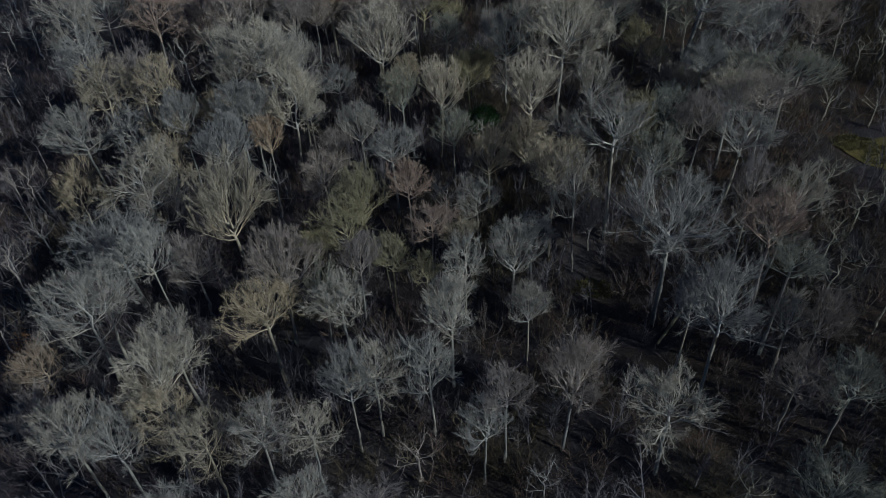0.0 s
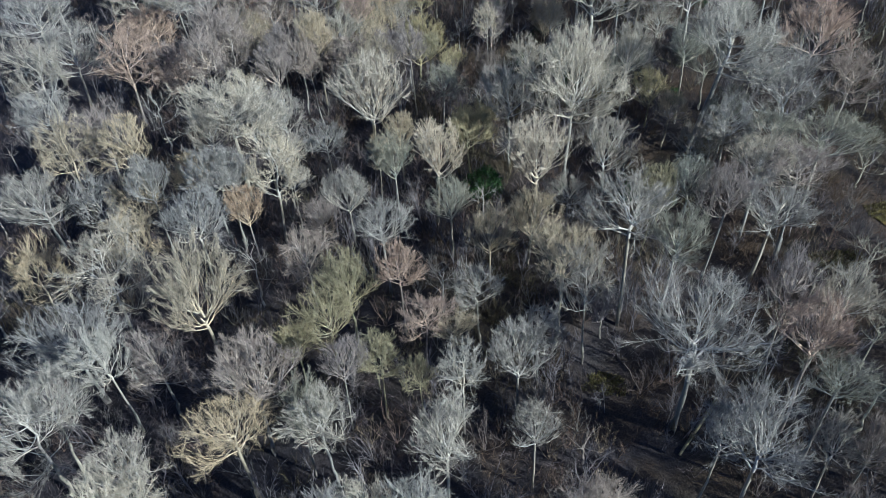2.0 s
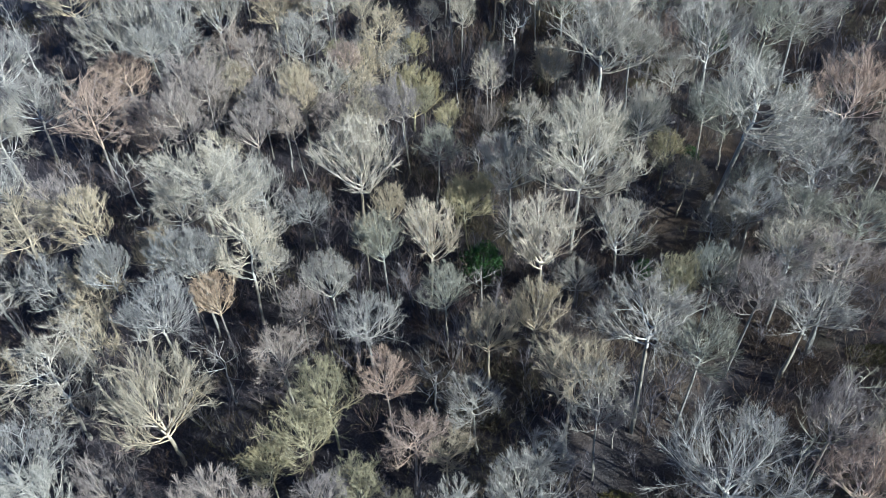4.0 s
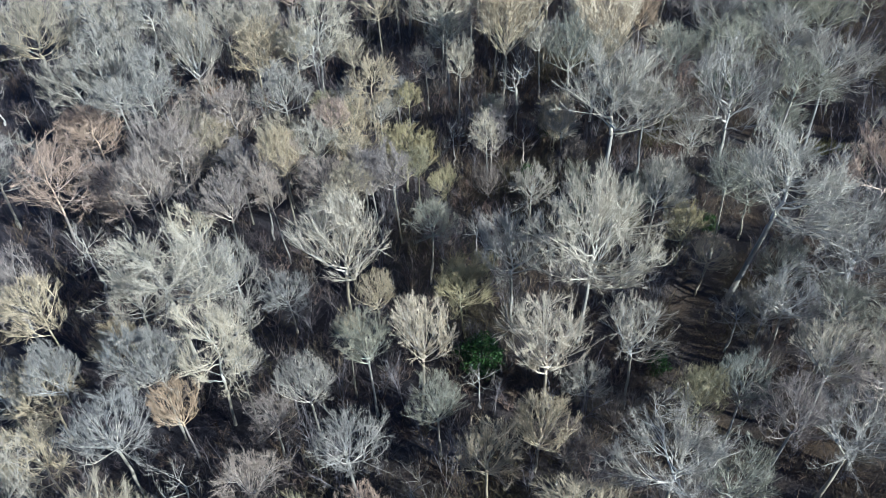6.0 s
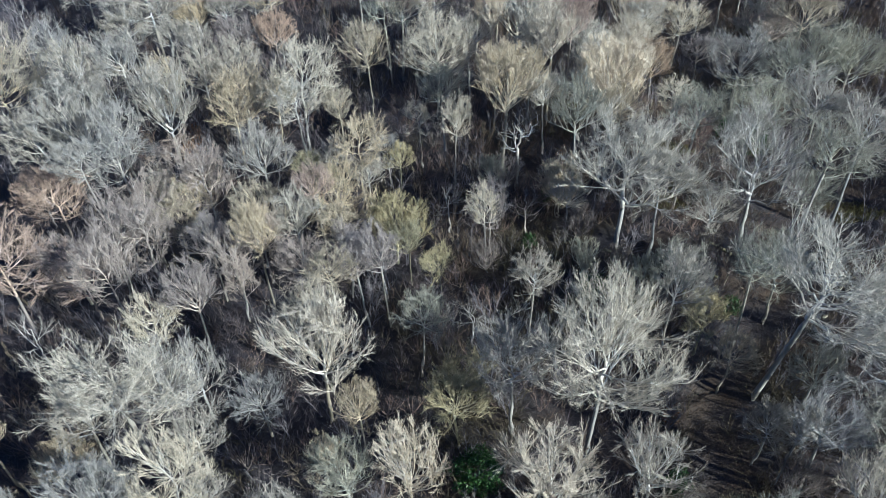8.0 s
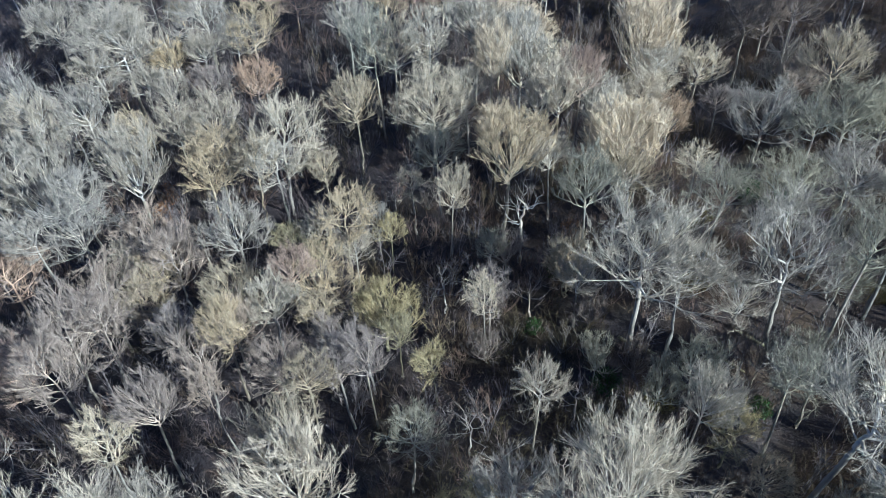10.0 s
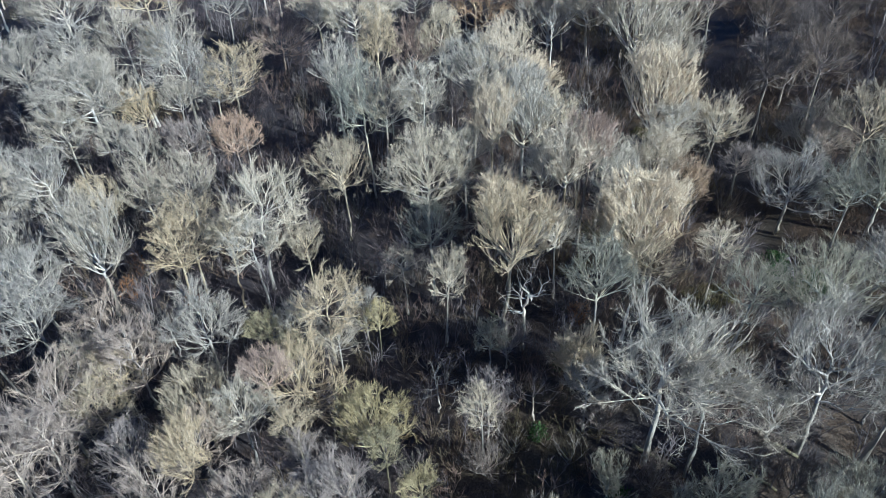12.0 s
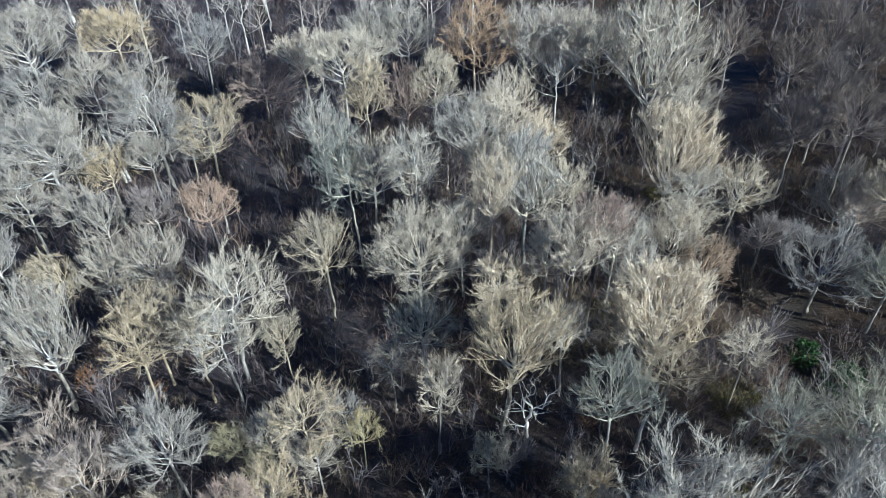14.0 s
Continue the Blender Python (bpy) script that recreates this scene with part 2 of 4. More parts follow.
# ---- trees ----
class Wood:
    """Collects tubes and spikes into one mesh."""

    def __init__(self):
        self.v, self.f, self.cut = [], [], 0

    def tube(self, pts, radii, sides, tip=True):
        base, last = len(self.v), len(pts) - 1
        side = Vector((0.31, 0.95, 0.05))
        for k, p in enumerate(pts):
            d = (pts[min(k + 1, last)] - pts[max(k - 1, 0)]).normalized()
            a = (side - d * side.dot(d)).normalized()
            b = d.cross(a)
            if k == last and tip:
                self.v.append(p)
                break
            for s in range(sides):
                w = 2 * math.pi * s / sides
                self.v.append(p + (a * math.cos(w) + b * math.sin(w)) * radii[k])
        for k in range(last):
            i, j = base + k * sides, base + (k + 1) * sides
            for s in range(sides):
                q = (s + 1) % sides
                if k == last - 1 and tip:
                    self.f.append((i + s, i + q, j))
                else:
                    self.f.append((i + s, i + q, j + q, j + s))

    def sprig(self, pts, radii):
        """A twig of two faces along its length, folded like a gutter."""
        d = (pts[-1] - pts[0]).normalized()
        a = d.orthogonal().normalized()
        a.rotate(Matrix.Rotation(len(self.v) * 1.3, 3, d))
        c = d.cross(a)
        base, last = len(self.v), len(pts) - 1
        for k in range(last):
            r = radii[k]
            self.v += [pts[k] + a * r, pts[k] + c * r * 0.9 - a * r * 0.3, pts[k] - a * r * 0.5 - c * r * 0.8]
        self.v.append(pts[-1])
        for k in range(last):
            i, j = base + 3 * k, base + 3 * k + 3
            if k == last - 1:
                self.f += [(i, i + 1, j), (i + 1, i + 2, j)]
            else:
                self.f += [(i, i + 1, j + 1, j), (i + 1, i + 2, j + 2, j + 1)]

    def twig(self, p, d, long, r, rng):
        """One of the finest twigs: a single narrow face that ends in a point."""
        a = d.orthogonal().normalized()
        a.rotate(Matrix.Rotation(rng.uniform(0, 3.14), 3, d))
        k = len(self.v)
        self.v += [p + a * r, p - a * r, p + d * long]
        self.f.append((k, k + 1, k + 2))

    def mesh(self, name):
        me = bpy.data.meshes.new(name)
        me.from_pydata([tuple(p) for p in self.v], [], self.f)
        me.shade_smooth()
        return me


def arc(a, mid, b, n):
    return [a * (1 - u) ** 2 + mid * 2 * u * (1 - u) + b * u * u for u in (k / n for k in range(n + 1))]


def shaky(pts, rng, amount):
    return [p if k in (0,) else p + Vector((rng.uniform(-1, 1), rng.uniform(-1, 1), rng.uniform(-1, 1))) * amount for k, p in enumerate(pts)]


def rnd(rng):
    while True:
        v = Vector((rng.uniform(-1, 1), rng.uniform(-1, 1), rng.uniform(-1, 1)))
        if 0.1 < v.length < 1:
            return v.normalized()


# a crown of radius R above its lowest fork: limbs leave up to fork metres over it, mid and tall are the middle and half height of the crown, look its densest height,
# low the lowest limb's dip (-1 to 1), up how steeply twigs rise, stray how far they spread, wobble how uneven the outline is
FORMS = {
    "spreading": dict(R=4.5, fork=3.0, mid=3.7, tall=4.6, look=4.0, limbs=12, second=9, third=6, twigs=11, gnarl=0.10, up=0.95, low=-0.42, girth=0.150, wobble=0.5, stray=0.29),
    "broad": dict(R=7.5, fork=5.4, mid=5.4, tall=6.6, look=6.0, limbs=15, second=12, third=8, twigs=11, gnarl=0.18, up=0.9, low=-0.42, girth=0.22, wobble=0.55, stray=0.3),
    "oak": dict(R=7.0, fork=4.8, mid=4.9, tall=5.4, look=5.6, limbs=11, second=11, third=7, twigs=11, gnarl=0.32, up=0.9, low=-0.22, girth=0.25, wobble=0.65, stray=0.36),
    "ash": dict(R=4.6, fork=6.6, mid=4.4, tall=6.0, look=5.2, limbs=13, second=8, third=6, twigs=10, gnarl=0.14, up=1.0, low=-0.4, girth=0.165, wobble=0.55, stray=0.29),
    "slender": dict(R=3.2, fork=5.0, mid=3.6, tall=4.8, look=4.4, limbs=11, second=7, third=6, twigs=10, gnarl=0.10, up=1.0, low=-0.4, girth=0.11, wobble=0.5, stray=0.28),
    "thicket": dict(R=2.6, fork=0.5, mid=2.7, tall=3.3, look=2.8, limbs=11, second=6, third=5, twigs=10, gnarl=0.14, up=1.1, low=-0.2, girth=0.085, wobble=0.55, stray=0.31),
    "fan": dict(R=4.5, fork=2.4, mid=4.6, tall=4.8, look=4.9, limbs=14, second=9, third=6, twigs=10, gnarl=0.09, up=1.0, low=-0.12, girth=0.165, wobble=0.4, stray=0.26),
    "dead": dict(R=3.6, fork=4.5, mid=3.4, tall=4.2, look=3.6, limbs=6, second=4, third=2, twigs=1, gnarl=0.34, up=0.6, low=-0.5, girth=0.19, wobble=0.7, stray=0.6),
}
THIN = {k: dict(v, limbs=6, second=3 if k != "thicket" else 2, third=3, twigs=6) for k, v in FORMS.items()}


def wood_of(form, seed, forms=FORMS):
    """The stem (one metre high, to be stretched), the limbs and the crown of twigs of one tree; limbs and crown from the lowest fork up."""
    o, rng = forms[form], random.Random(seed)
    R, g = o["R"], o["girth"]
    thin, leader = forms is THIN, form in ("ash", "slender")
    n1, sides = (4, 3) if thin else (7, 5)
    centre = Vector((rng.gauss(0, 0.07) * R, rng.gauss(0, 0.07) * R, o["mid"]))
    spread = Vector((R * rng.uniform(0.92, 1.06), R * rng.uniform(0.92, 1.06), o["tall"] * rng.uniform(0.92, 1.06)))
    stem = Wood()
    bend = [(rng.gauss(0, 0.10), rng.gauss(0, 0.10)) for _ in range(6)]
    stem.tube([Vector((bend[k][0] * (5 - k) / 3, bend[k][1] * (5 - k) / 3, k / 5)) for k in range(6)], [g * (1.35, 1.10, 1.02, 0.98, 0.95, 0.92)[k] for k in range(6)], 8, tip=False)
    top = o["mid"] + o["tall"] * 0.86 if leader else o["fork"] + 0.9
    lead_pts = [Vector((rng.gauss(0, 0.06) * k, rng.gauss(0, 0.06) * k, top * k / 7)) for k in range(8)]
    girths = [g * 0.92 * (1 - (0.9 if leader else 0.6) * (k / 7) ** 0.8) for k in range(8)]
    lead = Wood()
    lead.tube(lead_pts, girths, 7)

    def on_lead(h):
        u = min(max(h / top, 0), 0.999) * 7
        k = int(u)
        return lead_pts[k].lerp(lead_pts[k + 1], u - k), girths[min(k + 1, 7)]

    def bulge(d):
        """The outline's lobes: how far the crown reaches that way."""
        at = Vector((seed * 3.3, 0, 0))
        return 1.0 + o["wobble"] * (noise.noise(d * 1.5 + at) + 0.45 * noise.noise(d * 4.0 + at))

    def shell(d, part_of):
        return centre + Vector((d.x * spread.x, d.y * spread.y, d.z * spread.z)) * part_of * bulge(d)

    def within(p):
        a = p - centre
        return Vector((a.x / spread.x, a.y / spread.y, a.z / spread.z))

    def reach(p, d, long):
        """How far a twig may go before it leaves the crown's outline."""
        qa, qe = within(p).length, within(p + d * long).length
        edge = 1.02 * bulge(within(p).normalized())
        return long if qe < edge or qe <= qa else long * min(1.0, max(0.3, (edge - qa) / (qe - qa)))

    crown, limb_woods = Wood(), [lead]
    turn = rng.uniform(0, 6.28)
    for i in range(o["limbs"]):
        part_way = (i + rng.uniform(0.1, 0.9)) / o["limbs"]
        az = turn + i * 2.4 + rng.uniform(-0.5, 0.5)
        start, thick = on_lead(o["fork"] * part_way)
        zz = o["low"] + (0.98 - o["low"]) * part_way ** (0.8 if not leader else 1.0)
        flat = math.sqrt(max(0.0, 1 - zz * zz))
        d = Vector((math.cos(az) * flat, math.sin(az) * flat, zz))
        end = shell(d, rng.uniform(0.80, 0.97))
        span = (end - start).length
        # limbs leave steeply, lean out and turn up again towards their tips
        mid = start.lerp(end, 0.5) + Vector((math.cos(az), math.sin(az), 0)) * 0.09 * span * (1 - zz) - Vector((0, 0, 0.05 * span)) + rnd(rng) * 0.08 * span
        pts = shaky(arc(start, mid, end, n1), rng, o["gnarl"])
        r0 = min(thick * 0.66, g * rng.uniform(0.36, 0.60)) * (0.7 + 0.05 * span) * (0.72 if zz < 0.1 else 1.0)
        limb = Wood()
        limb.tube(pts, [r0 * (1 - 0.9 * k / n1) ** 1.15 + 0.012 for k in range(n1 + 1)], sides)
        seconds = []
        for j in range(o["second"]):
            u = 0.10 + 0.82 * (j + rng.random()) / o["second"]
            k = min(int(u * n1), n1 - 1)
            p = pts[k].lerp(pts[k + 1], u * n1 - k)
            tangent = (pts[k + 1] - pts[k]).normalized()
            # branches part from the limb at a narrow angle and run on to the outline
            d2 = (d + rnd(rng) * (0.62 if leader else 0.55) + Vector((0, 0, 0.16 * o["up"]))).normalized()
            d2 = Vector((d2.x, d2.y, max(d2.z, o["low"] - 0.05))).normalized()
            e2 = shell(d2, rng.uniform(0.70, 0.98))
            way = e2 - p
            most = (0.85 if j % 3 else 0.5) * R + 0.9
            if way.length > most:
                e2 = p + way.normalized() * most * rng.uniform(0.7, 1.0)
            m2 = p.lerp(e2, 0.5) + tangent * (e2 - p).length * 0.12 - Vector((0, 0, 0.05)) * (e2 - p).length
            n2 = 2 if thin else 3
            pts2 = shaky(arc(p, m2, e2, n2), rng, o["gnarl"] * 0.6)
            r2 = max(r0 * (1 - 0.88 * u) * 0.60, 0.024)
            limb.tube(pts2, [r2 * (1 - 0.75 * k / n2) + 0.005 for k in range(n2 + 1)], 3)
            seconds.append(pts2)
        seconds.append(pts[n1 // 3:])
        limb_woods.append(limb)
        for pts2 in seconds:
            n2 = len(pts2) - 1
            for q in range(o["third"]):
                u = 0.12 + 0.88 * ((q + rng.random()) / o["third"]) ** 0.75
                k = min(int(u * n2), n2 - 1)
                p = pts2[k].lerp(pts2[k + 1], u * n2 - k)
                tangent = (pts2[k + 1] - pts2[k]).normalized()
                d3 = (tangent + rnd(rng) * 1.5 * o["stray"] + Vector((0, 0, 0.24 * o["up"]))).normalized()
                if d3.z < 0:
                    d3 = Vector((d3.x, d3.y, d3.z * 0.4)).normalized()
                e3 = p + d3 * reach(p, d3, rng.uniform(0.8, 1.9) * (0.6 + R / 12))
                crown.sprig([p, e3], [0.018])
                for s in range(o["twigs"]):
                    b = p.lerp(e3, 0.12 + 0.88 * (s + rng.random()) / o["twigs"])
                    d4 = (d3 + rnd(rng) * 1.7 * o["stray"] + Vector((0, 0, 0.20 * o["up"]))).normalized()
                    crown.twig(b, d4, reach(b, d4, rng.uniform(0.4, 1.15) * (0.7 + R / 18)), 0.0150, rng)
    return stem, limb_woods, crown


def grow(form, seed):
    """One tree as an empty with its trunk, limbs and crown."""
    stem, limb_woods, crown = wood_of(form, seed)
    empty = new("tree")
    for name, wood in [("trunk", stem)] + [("limb", w) for w in limb_woods] + [("crown", crown)]:
        me = wood.mesh(name)
        me.materials.append(COLOURS["grey"][1 if name == "crown" else 0])
        new(name, me).parent = empty
    return empty


MODELS = {form: [grow(form, 11 * k + n) for k in range(1, 10 if form == "spreading" else 3 if form == "dead" else 6)] for n, form in enumerate(FORMS)}
ORIGINALS = [m for group in MODELS.values() for m in group]
SHADES = {"cream": "cream-coloured", "tan": "tan-barked", "pale": "pale silvery", "grey": "grey", "cool": "cool blue-grey", "olive": "yellow-green", "pink": "pinkish brown",
          "rust": "rusty", "mauve": "brownish grey", "shade_umber": "shaded brown", "dead": "bleached"}
SHAPES = {"broad": "with a broad domed crown", "spreading": "with a fanned rounded crown", "oak": "with wide crooked limbs", "ash": "with upswept limbs", "fan": "whose limbs fan up from one fork", "dead": "with crooked broken limbs and no twigs", "slender": "with a narrow crown", "thicket": "with many stems fanning from the ground"}
STANDING = []
chance = random.Random(5)


def plant(form, colour, x, y, z, R, note=True, lean=None, deep=None):
    """A bare tree of that form and colour with its foot at (x, y), its crown's middle z over the ground and the crown's radius R. deep: how much deeper than usual its crown is."""
    form = "ash" if form == "slender" and R > 4.0 else form
    form = "broad" if form in ("spreading", "ash") and R > 5.8 else form
    o = FORMS[form]
    s = R / o["R"]
    z += slope(x, y) - height(x, y)
    deep = deep or (1.0 if form in ("fan", "dead", "thicket") else chance.uniform(0.88, 1.1) * (1.4 if z > 3.6 * R + 2 else 1.0))
    fork = max(z - s * deep * o["look"], 0.3 if form == "thicket" else 1.6)
    tilt = lean or (chance.uniform(-3, 3), chance.uniform(-3, 3))
    tree = copy_thing(chance.choice(MODELS[form]), pose(x, y, height(x, y) - 0.1, *tilt) @ pose(0, 0, 0, 0, 0, chance.uniform(0, 360)))
    for p in tree.children:
        p.material_slots[0].link = "OBJECT"
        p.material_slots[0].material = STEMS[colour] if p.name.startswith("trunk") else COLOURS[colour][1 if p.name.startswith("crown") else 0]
        if p.name.startswith("trunk"):
            p.scale = (s, s, fork)
        else:
            p.location, p.scale = (0, 0, fork), (s, s, s * deep)
    H = fork + s * deep * (o["mid"] + o["tall"])
    tall = "tall" if H > 18.5 else "small" if H < 13 else "middling"
    if note:
        STANDING.append((x, y, R))
    return tagged(tree, f"{tall} bare {SHADES[colour]} tree {SHAPES[form]}", "tree", "bare trees of the wood")


plant("fan", "cream", -15.7, 105.7, 13.8, 5.3)
plant("fan", "cream", -6.3, 93.3, 12.2, 3.8)
plant("fan", "cream", 6.3, 91.4, 12.9, 4.7)
plant("fan", "cool", -11.1, 92.1, 12.5, 3.3)
plant("spreading", "pale", 10.8, 102.2, 15.6, 7.1, deep=1.15)
plant("fan", "grey", 14.9, 93.3, 12.7, 3.7)
plant("oak", "pale", 29.4, 110.2, 17.2, 8.0, lean=(-1, 10), deep=0.95)
plant("oak", "grey", 40.1, 106.1, 11.7, 7.3)
plant("oak", "pale", -33.2, 99.7, 16.6, 7.0)
plant("ash", "pale", -26.7, 91.3, 12.9, 4.5)
plant("fan", "rust", -28.8, 86.1, 10.7, 2.9)
plant("spreading", "grey", -34.1, 82.9, 12.5, 4.3)
plant("fan", "grey", -17.0, 89.6, 9.6, 3.3)
plant("oak", "grey", -11.6, 80.7, 11.9, 4.0)
plant("fan", "cool", -4.1, 87.0, 9.8, 3.0)
plant("fan", "tan", 0.5, 81.7, 9.7, 3.5)
plant("fan", "tan", 5.4, 85.4, 8.4, 3.5)
plant("spreading", "tan", 8.2, 73.6, 14.8, 4.1)
plant("oak", "grey", 15.7, 76.9, 17.4, 5.5)
plant("oak", "grey", 19.9, 62.2, 16.0, 7.0)
plant("spreading", "pink", 30.2, 61.3, 14.7, 4.1)
plant("fan", "tan", -31.2, 72.1, 11.4, 5.7)
plant("ash", "grey", -42.5, 75.1, 11.6, 5.0)
plant("oak", "grey", -42.5, 65.6, 10.8, 5.8)
plant("fan", "mauve", -22.0, 58.8, 13.8, 4.3)
plant("fan", "olive", -14.6, 73.4, 11.4, 3.7)
plant("spreading", "mauve", -20.4, 78.5, 10.2, 3.5)
plant("spreading", "olive", -16.5, 69.0, 9.8, 3.6)
plant("oak", "pink", -6.5, 68.7, 10.0, 3.5)
plant("ash", "pale", -2.1, 61.0, 11.6, 2.5)
plant("fan", "grey", 3.4, 63.4, 10.1, 3.6)
plant("spreading", "olive", -6.2, 61.7, 9.2, 2.1)
plant("spreading", "olive", -10.4, 63.1, 10.1, 2.7)
plant("spreading", "mauve", -14.0, 61.6, 12.1, 2.6)
plant("spreading", "grey", -0.7, 73.3, 9.6, 3.2)
plant("slender", "tan", -55.5, 96.9, 12.3, 4.5)
plant("spreading", "mauve", -51.3, 99.8, 10.9, 4.8)
plant("spreading", "grey", -65.0, 123.2, 10.9, 6.1)
plant("slender", "pink", -54.4, 118.4, 12.6, 4.9)
plant("slender", "mauve", -41.4, 129.7, 8.6, 5.2)
plant("fan", "tan", -27.7, 130.9, 7.8, 4.5)
plant("fan", "olive", -10.9, 129.9, 7.2, 4.4)
plant("spreading", "grey", 3.3, 104.2, 13.2, 4.6)
plant("oak", "grey", 32.4, 83.5, 10.5, 5.2)
plant("oak", "cool", 40.3, 93.3, 13.1, 5.5)
plant("slender", "tan", -40.9, 81.4, 10.0, 3.4)
plant("spreading", "grey", -72.6, 131.0, 14.0, 6.2)
plant("ash", "grey", -41.8, 53.8, 12.3, 5.0)
plant("spreading", "grey", -30.9, 49.3, 13.5, 3.6)
plant("oak", "tan", -22.2, 53.2, 13.0, 4.5)
plant("spreading", "pale", -14.6, 55.0, 12.2, 3.7)
plant("spreading", "grey", -12.6, 44.3, 12.5, 2.8)
plant("fan", "pale", -3.4, 52.3, 14.0, 3.8)
plant("fan", "grey", 4.7, 54.3, 11.0, 2.6)
plant("ash", "pale", -5.1, 46.3, 12.2, 2.8)
# mauve trees between x 0 and 22 below y 49: shade in the colour
plant("spreading", "mauve", 9.9, 48.2, 10.3, 2.5)
plant("oak", "grey", 22.6, 50.3, 14.8, 5.1)
plant("spreading", "pale", -31.1, 45.0, 13.1, 4.1)
plant("spreading", "pale", -10.5, 46.3, 12.4, 3.5)
plant("oak", "mauve", 7.9, 44.1, 11.7, 4.2)
plant("oak", "pale", 16.8, 41.9, 11.3, 4.9)
plant("spreading", "mauve", 2.1, 42.9, 11.9, 3.0)
plant("spreading", "mauve", 33.3, 52.8, 10.8, 2.6)
plant("spreading", "grey", -20.1, 38.8, 12.8, 3.3)
plant("spreading", "grey", -38.1, 38.9, 13.3, 3.7)
plant("spreading", "tan", -73.9, 158.4, 11.0, 7.6)
plant("fan", "grey", -58.4, 150.0, 7.7, 7.0)
plant("fan", "grey", -44.9, 149.5, 12.5, 5.5)
plant("ash", "pale", -26.5, 153.9, 12.7, 5.7)
plant("spreading", "grey", -28.6, 138.5, 11.9, 4.4)
plant("slender", "tan", -34.9, 153.1, 11.2, 4.2)
plant("slender", "tan", -16.7, 142.1, 11.0, 4.1)
plant("slender", "mauve", -35.5, 135.4, 10.2, 4.0)
plant("fan", "tan", -25.7, 122.8, 12.9, 3.5)
plant("spreading", "olive", -4.7, 122.4, 7.8, 2.5)
plant("spreading", "cool", -6.4, 111.9, 10.4, 3.2)
plant("fan", "tan", 2.3, 147.3, 16.9, 5.4)
plant("spreading", "pale", -7.3, 162.1, 12.3, 5.9)
plant("spreading", "pale", -4.2, 144.7, 12.1, 2.7)
plant("oak", "pale", 16.2, 129.8, 15.8, 7.7, deep=1.15)
plant("oak", "grey", 32.0, 131.6, 14.0, 6.8, deep=1.25)
plant("oak", "grey", 45.0, 136.7, 14.4, 6.3)
plant("slender", "pink", -55.6, 134.2, 8.6, 4.3)
plant("fan", "mauve", -30.1, 112.6, 13.9, 3.4)
plant("spreading", "pale", 19.4, 113.7, 13.1, 3.2)
plant("slender", "tan", -45.9, 96.6, 13.5, 3.2)
plant("slender", "tan", -44.4, 89.3, 9.2, 3.8)
plant("fan", "tan", -11.4, 101.1, 10.2, 2.6)
plant("oak", "pale", 32.6, 90.8, 11.4, 5.0)
plant("slender", "mauve", -28.0, 120.4, 11.0, 3.3)
plant("spreading", "grey", -22.0, 104.1, 7.1, 3.2)
plant("ash", "grey", -56.4, 179.3, 13.9, 7.6)
plant("ash", "grey", -45.9, 188.9, 11.2, 5.8)
plant("spreading", "pink", -33.9, 172.2, 10.7, 3.8)
plant("spreading", "tan", -17.6, 162.9, 13.0, 4.1)
plant("fan", "pale", 4.8, 172.9, 14.4, 6.2)
plant("fan", "cream", 9.2, 159.1, 16.5, 4.2)
plant("fan", "cream", 17.8, 152.5, 12.2, 6.0)
plant("fan", "cream", 23.8, 184.2, 8.9, 7.3)
plant("oak", "grey", 38.6, 166.5, 6.4, 6.0)
plant("spreading", "shade_umber", 45.1, 194.1, 7.5, 5.9)
plant("spreading", "pink", -20.4, 132.2, 11.6, 3.0)
plant("spreading", "mauve", -26.7, 126.6, 9.4, 3.4)
plant("slender", "tan", -38.0, 134.8, 7.7, 3.5)
plant("slender", "mauve", -40.2, 124.4, 12.1, 3.7)
plant("ash", "pale", 0.4, 128.8, 10.5, 2.0)
plant("spreading", "grey", 5.4, 116.5, 11.8, 2.9)
plant("slender", "grey", -59.1, 157.1, 13.8, 4.0)
plant("spreading", "grey", -54.2, 160.5, 13.7, 4.1)
plant("slender", "tan", -35.3, 149.8, 11.1, 4.1)
plant("slender", "grey", -20.4, 142.1, 8.2, 2.9)
plant("slender", "grey", -58.5, 198.9, 12.1, 5.1)
plant("ash", "grey", -48.1, 195.2, 13.1, 5.0)
plant("spreading", "tan", -50.5, 181.5, 9.0, 3.6)
plant("spreading", "grey", -46.5, 169.9, 10.3, 3.3)
plant("spreading", "mauve", -40.6, 171.7, 11.1, 3.5)
plant("ash", "pale", -26.0, 150.2, 12.0, 3.4)
plant("slender", "pink", -35.2, 205.4, 7.8, 6.2)
plant("spreading", "pale", -21.3, 200.4, 14.3, 6.1)
plant("spreading", "pink", -12.6, 203.5, 5.6, 5.0)
plant("ash", "cool", -15.5, 171.9, 16.6, 3.7)
plant("slender", "rust", -2.3, 209.9, 12.1, 5.7)
plant("fan", "cream", 9.9, 210.4, 8.6, 7.1)
plant("fan", "pale", 24.2, 204.3, 9.0, 9.1)
plant("spreading", "shade_umber", 46.0, 209.2, 7.6, 4.8)
plant("spreading", "shade_umber", 40.1, 188.0, 11.4, 4.6)
plant("spreading", "shade_umber", 46.2, 185.7, 14.1, 4.4)
plant("fan", "cream", 0.5, 169.0, 15.9, 4.2)
plant("spreading", "pink", 11.6, 160.5, 17.5, 3.2)
plant("spreading", "rust", 25.2, 164.4, 8.0, 3.4)
plant("spreading", "cream", 19.3, 154.9, 12.7, 4.0)
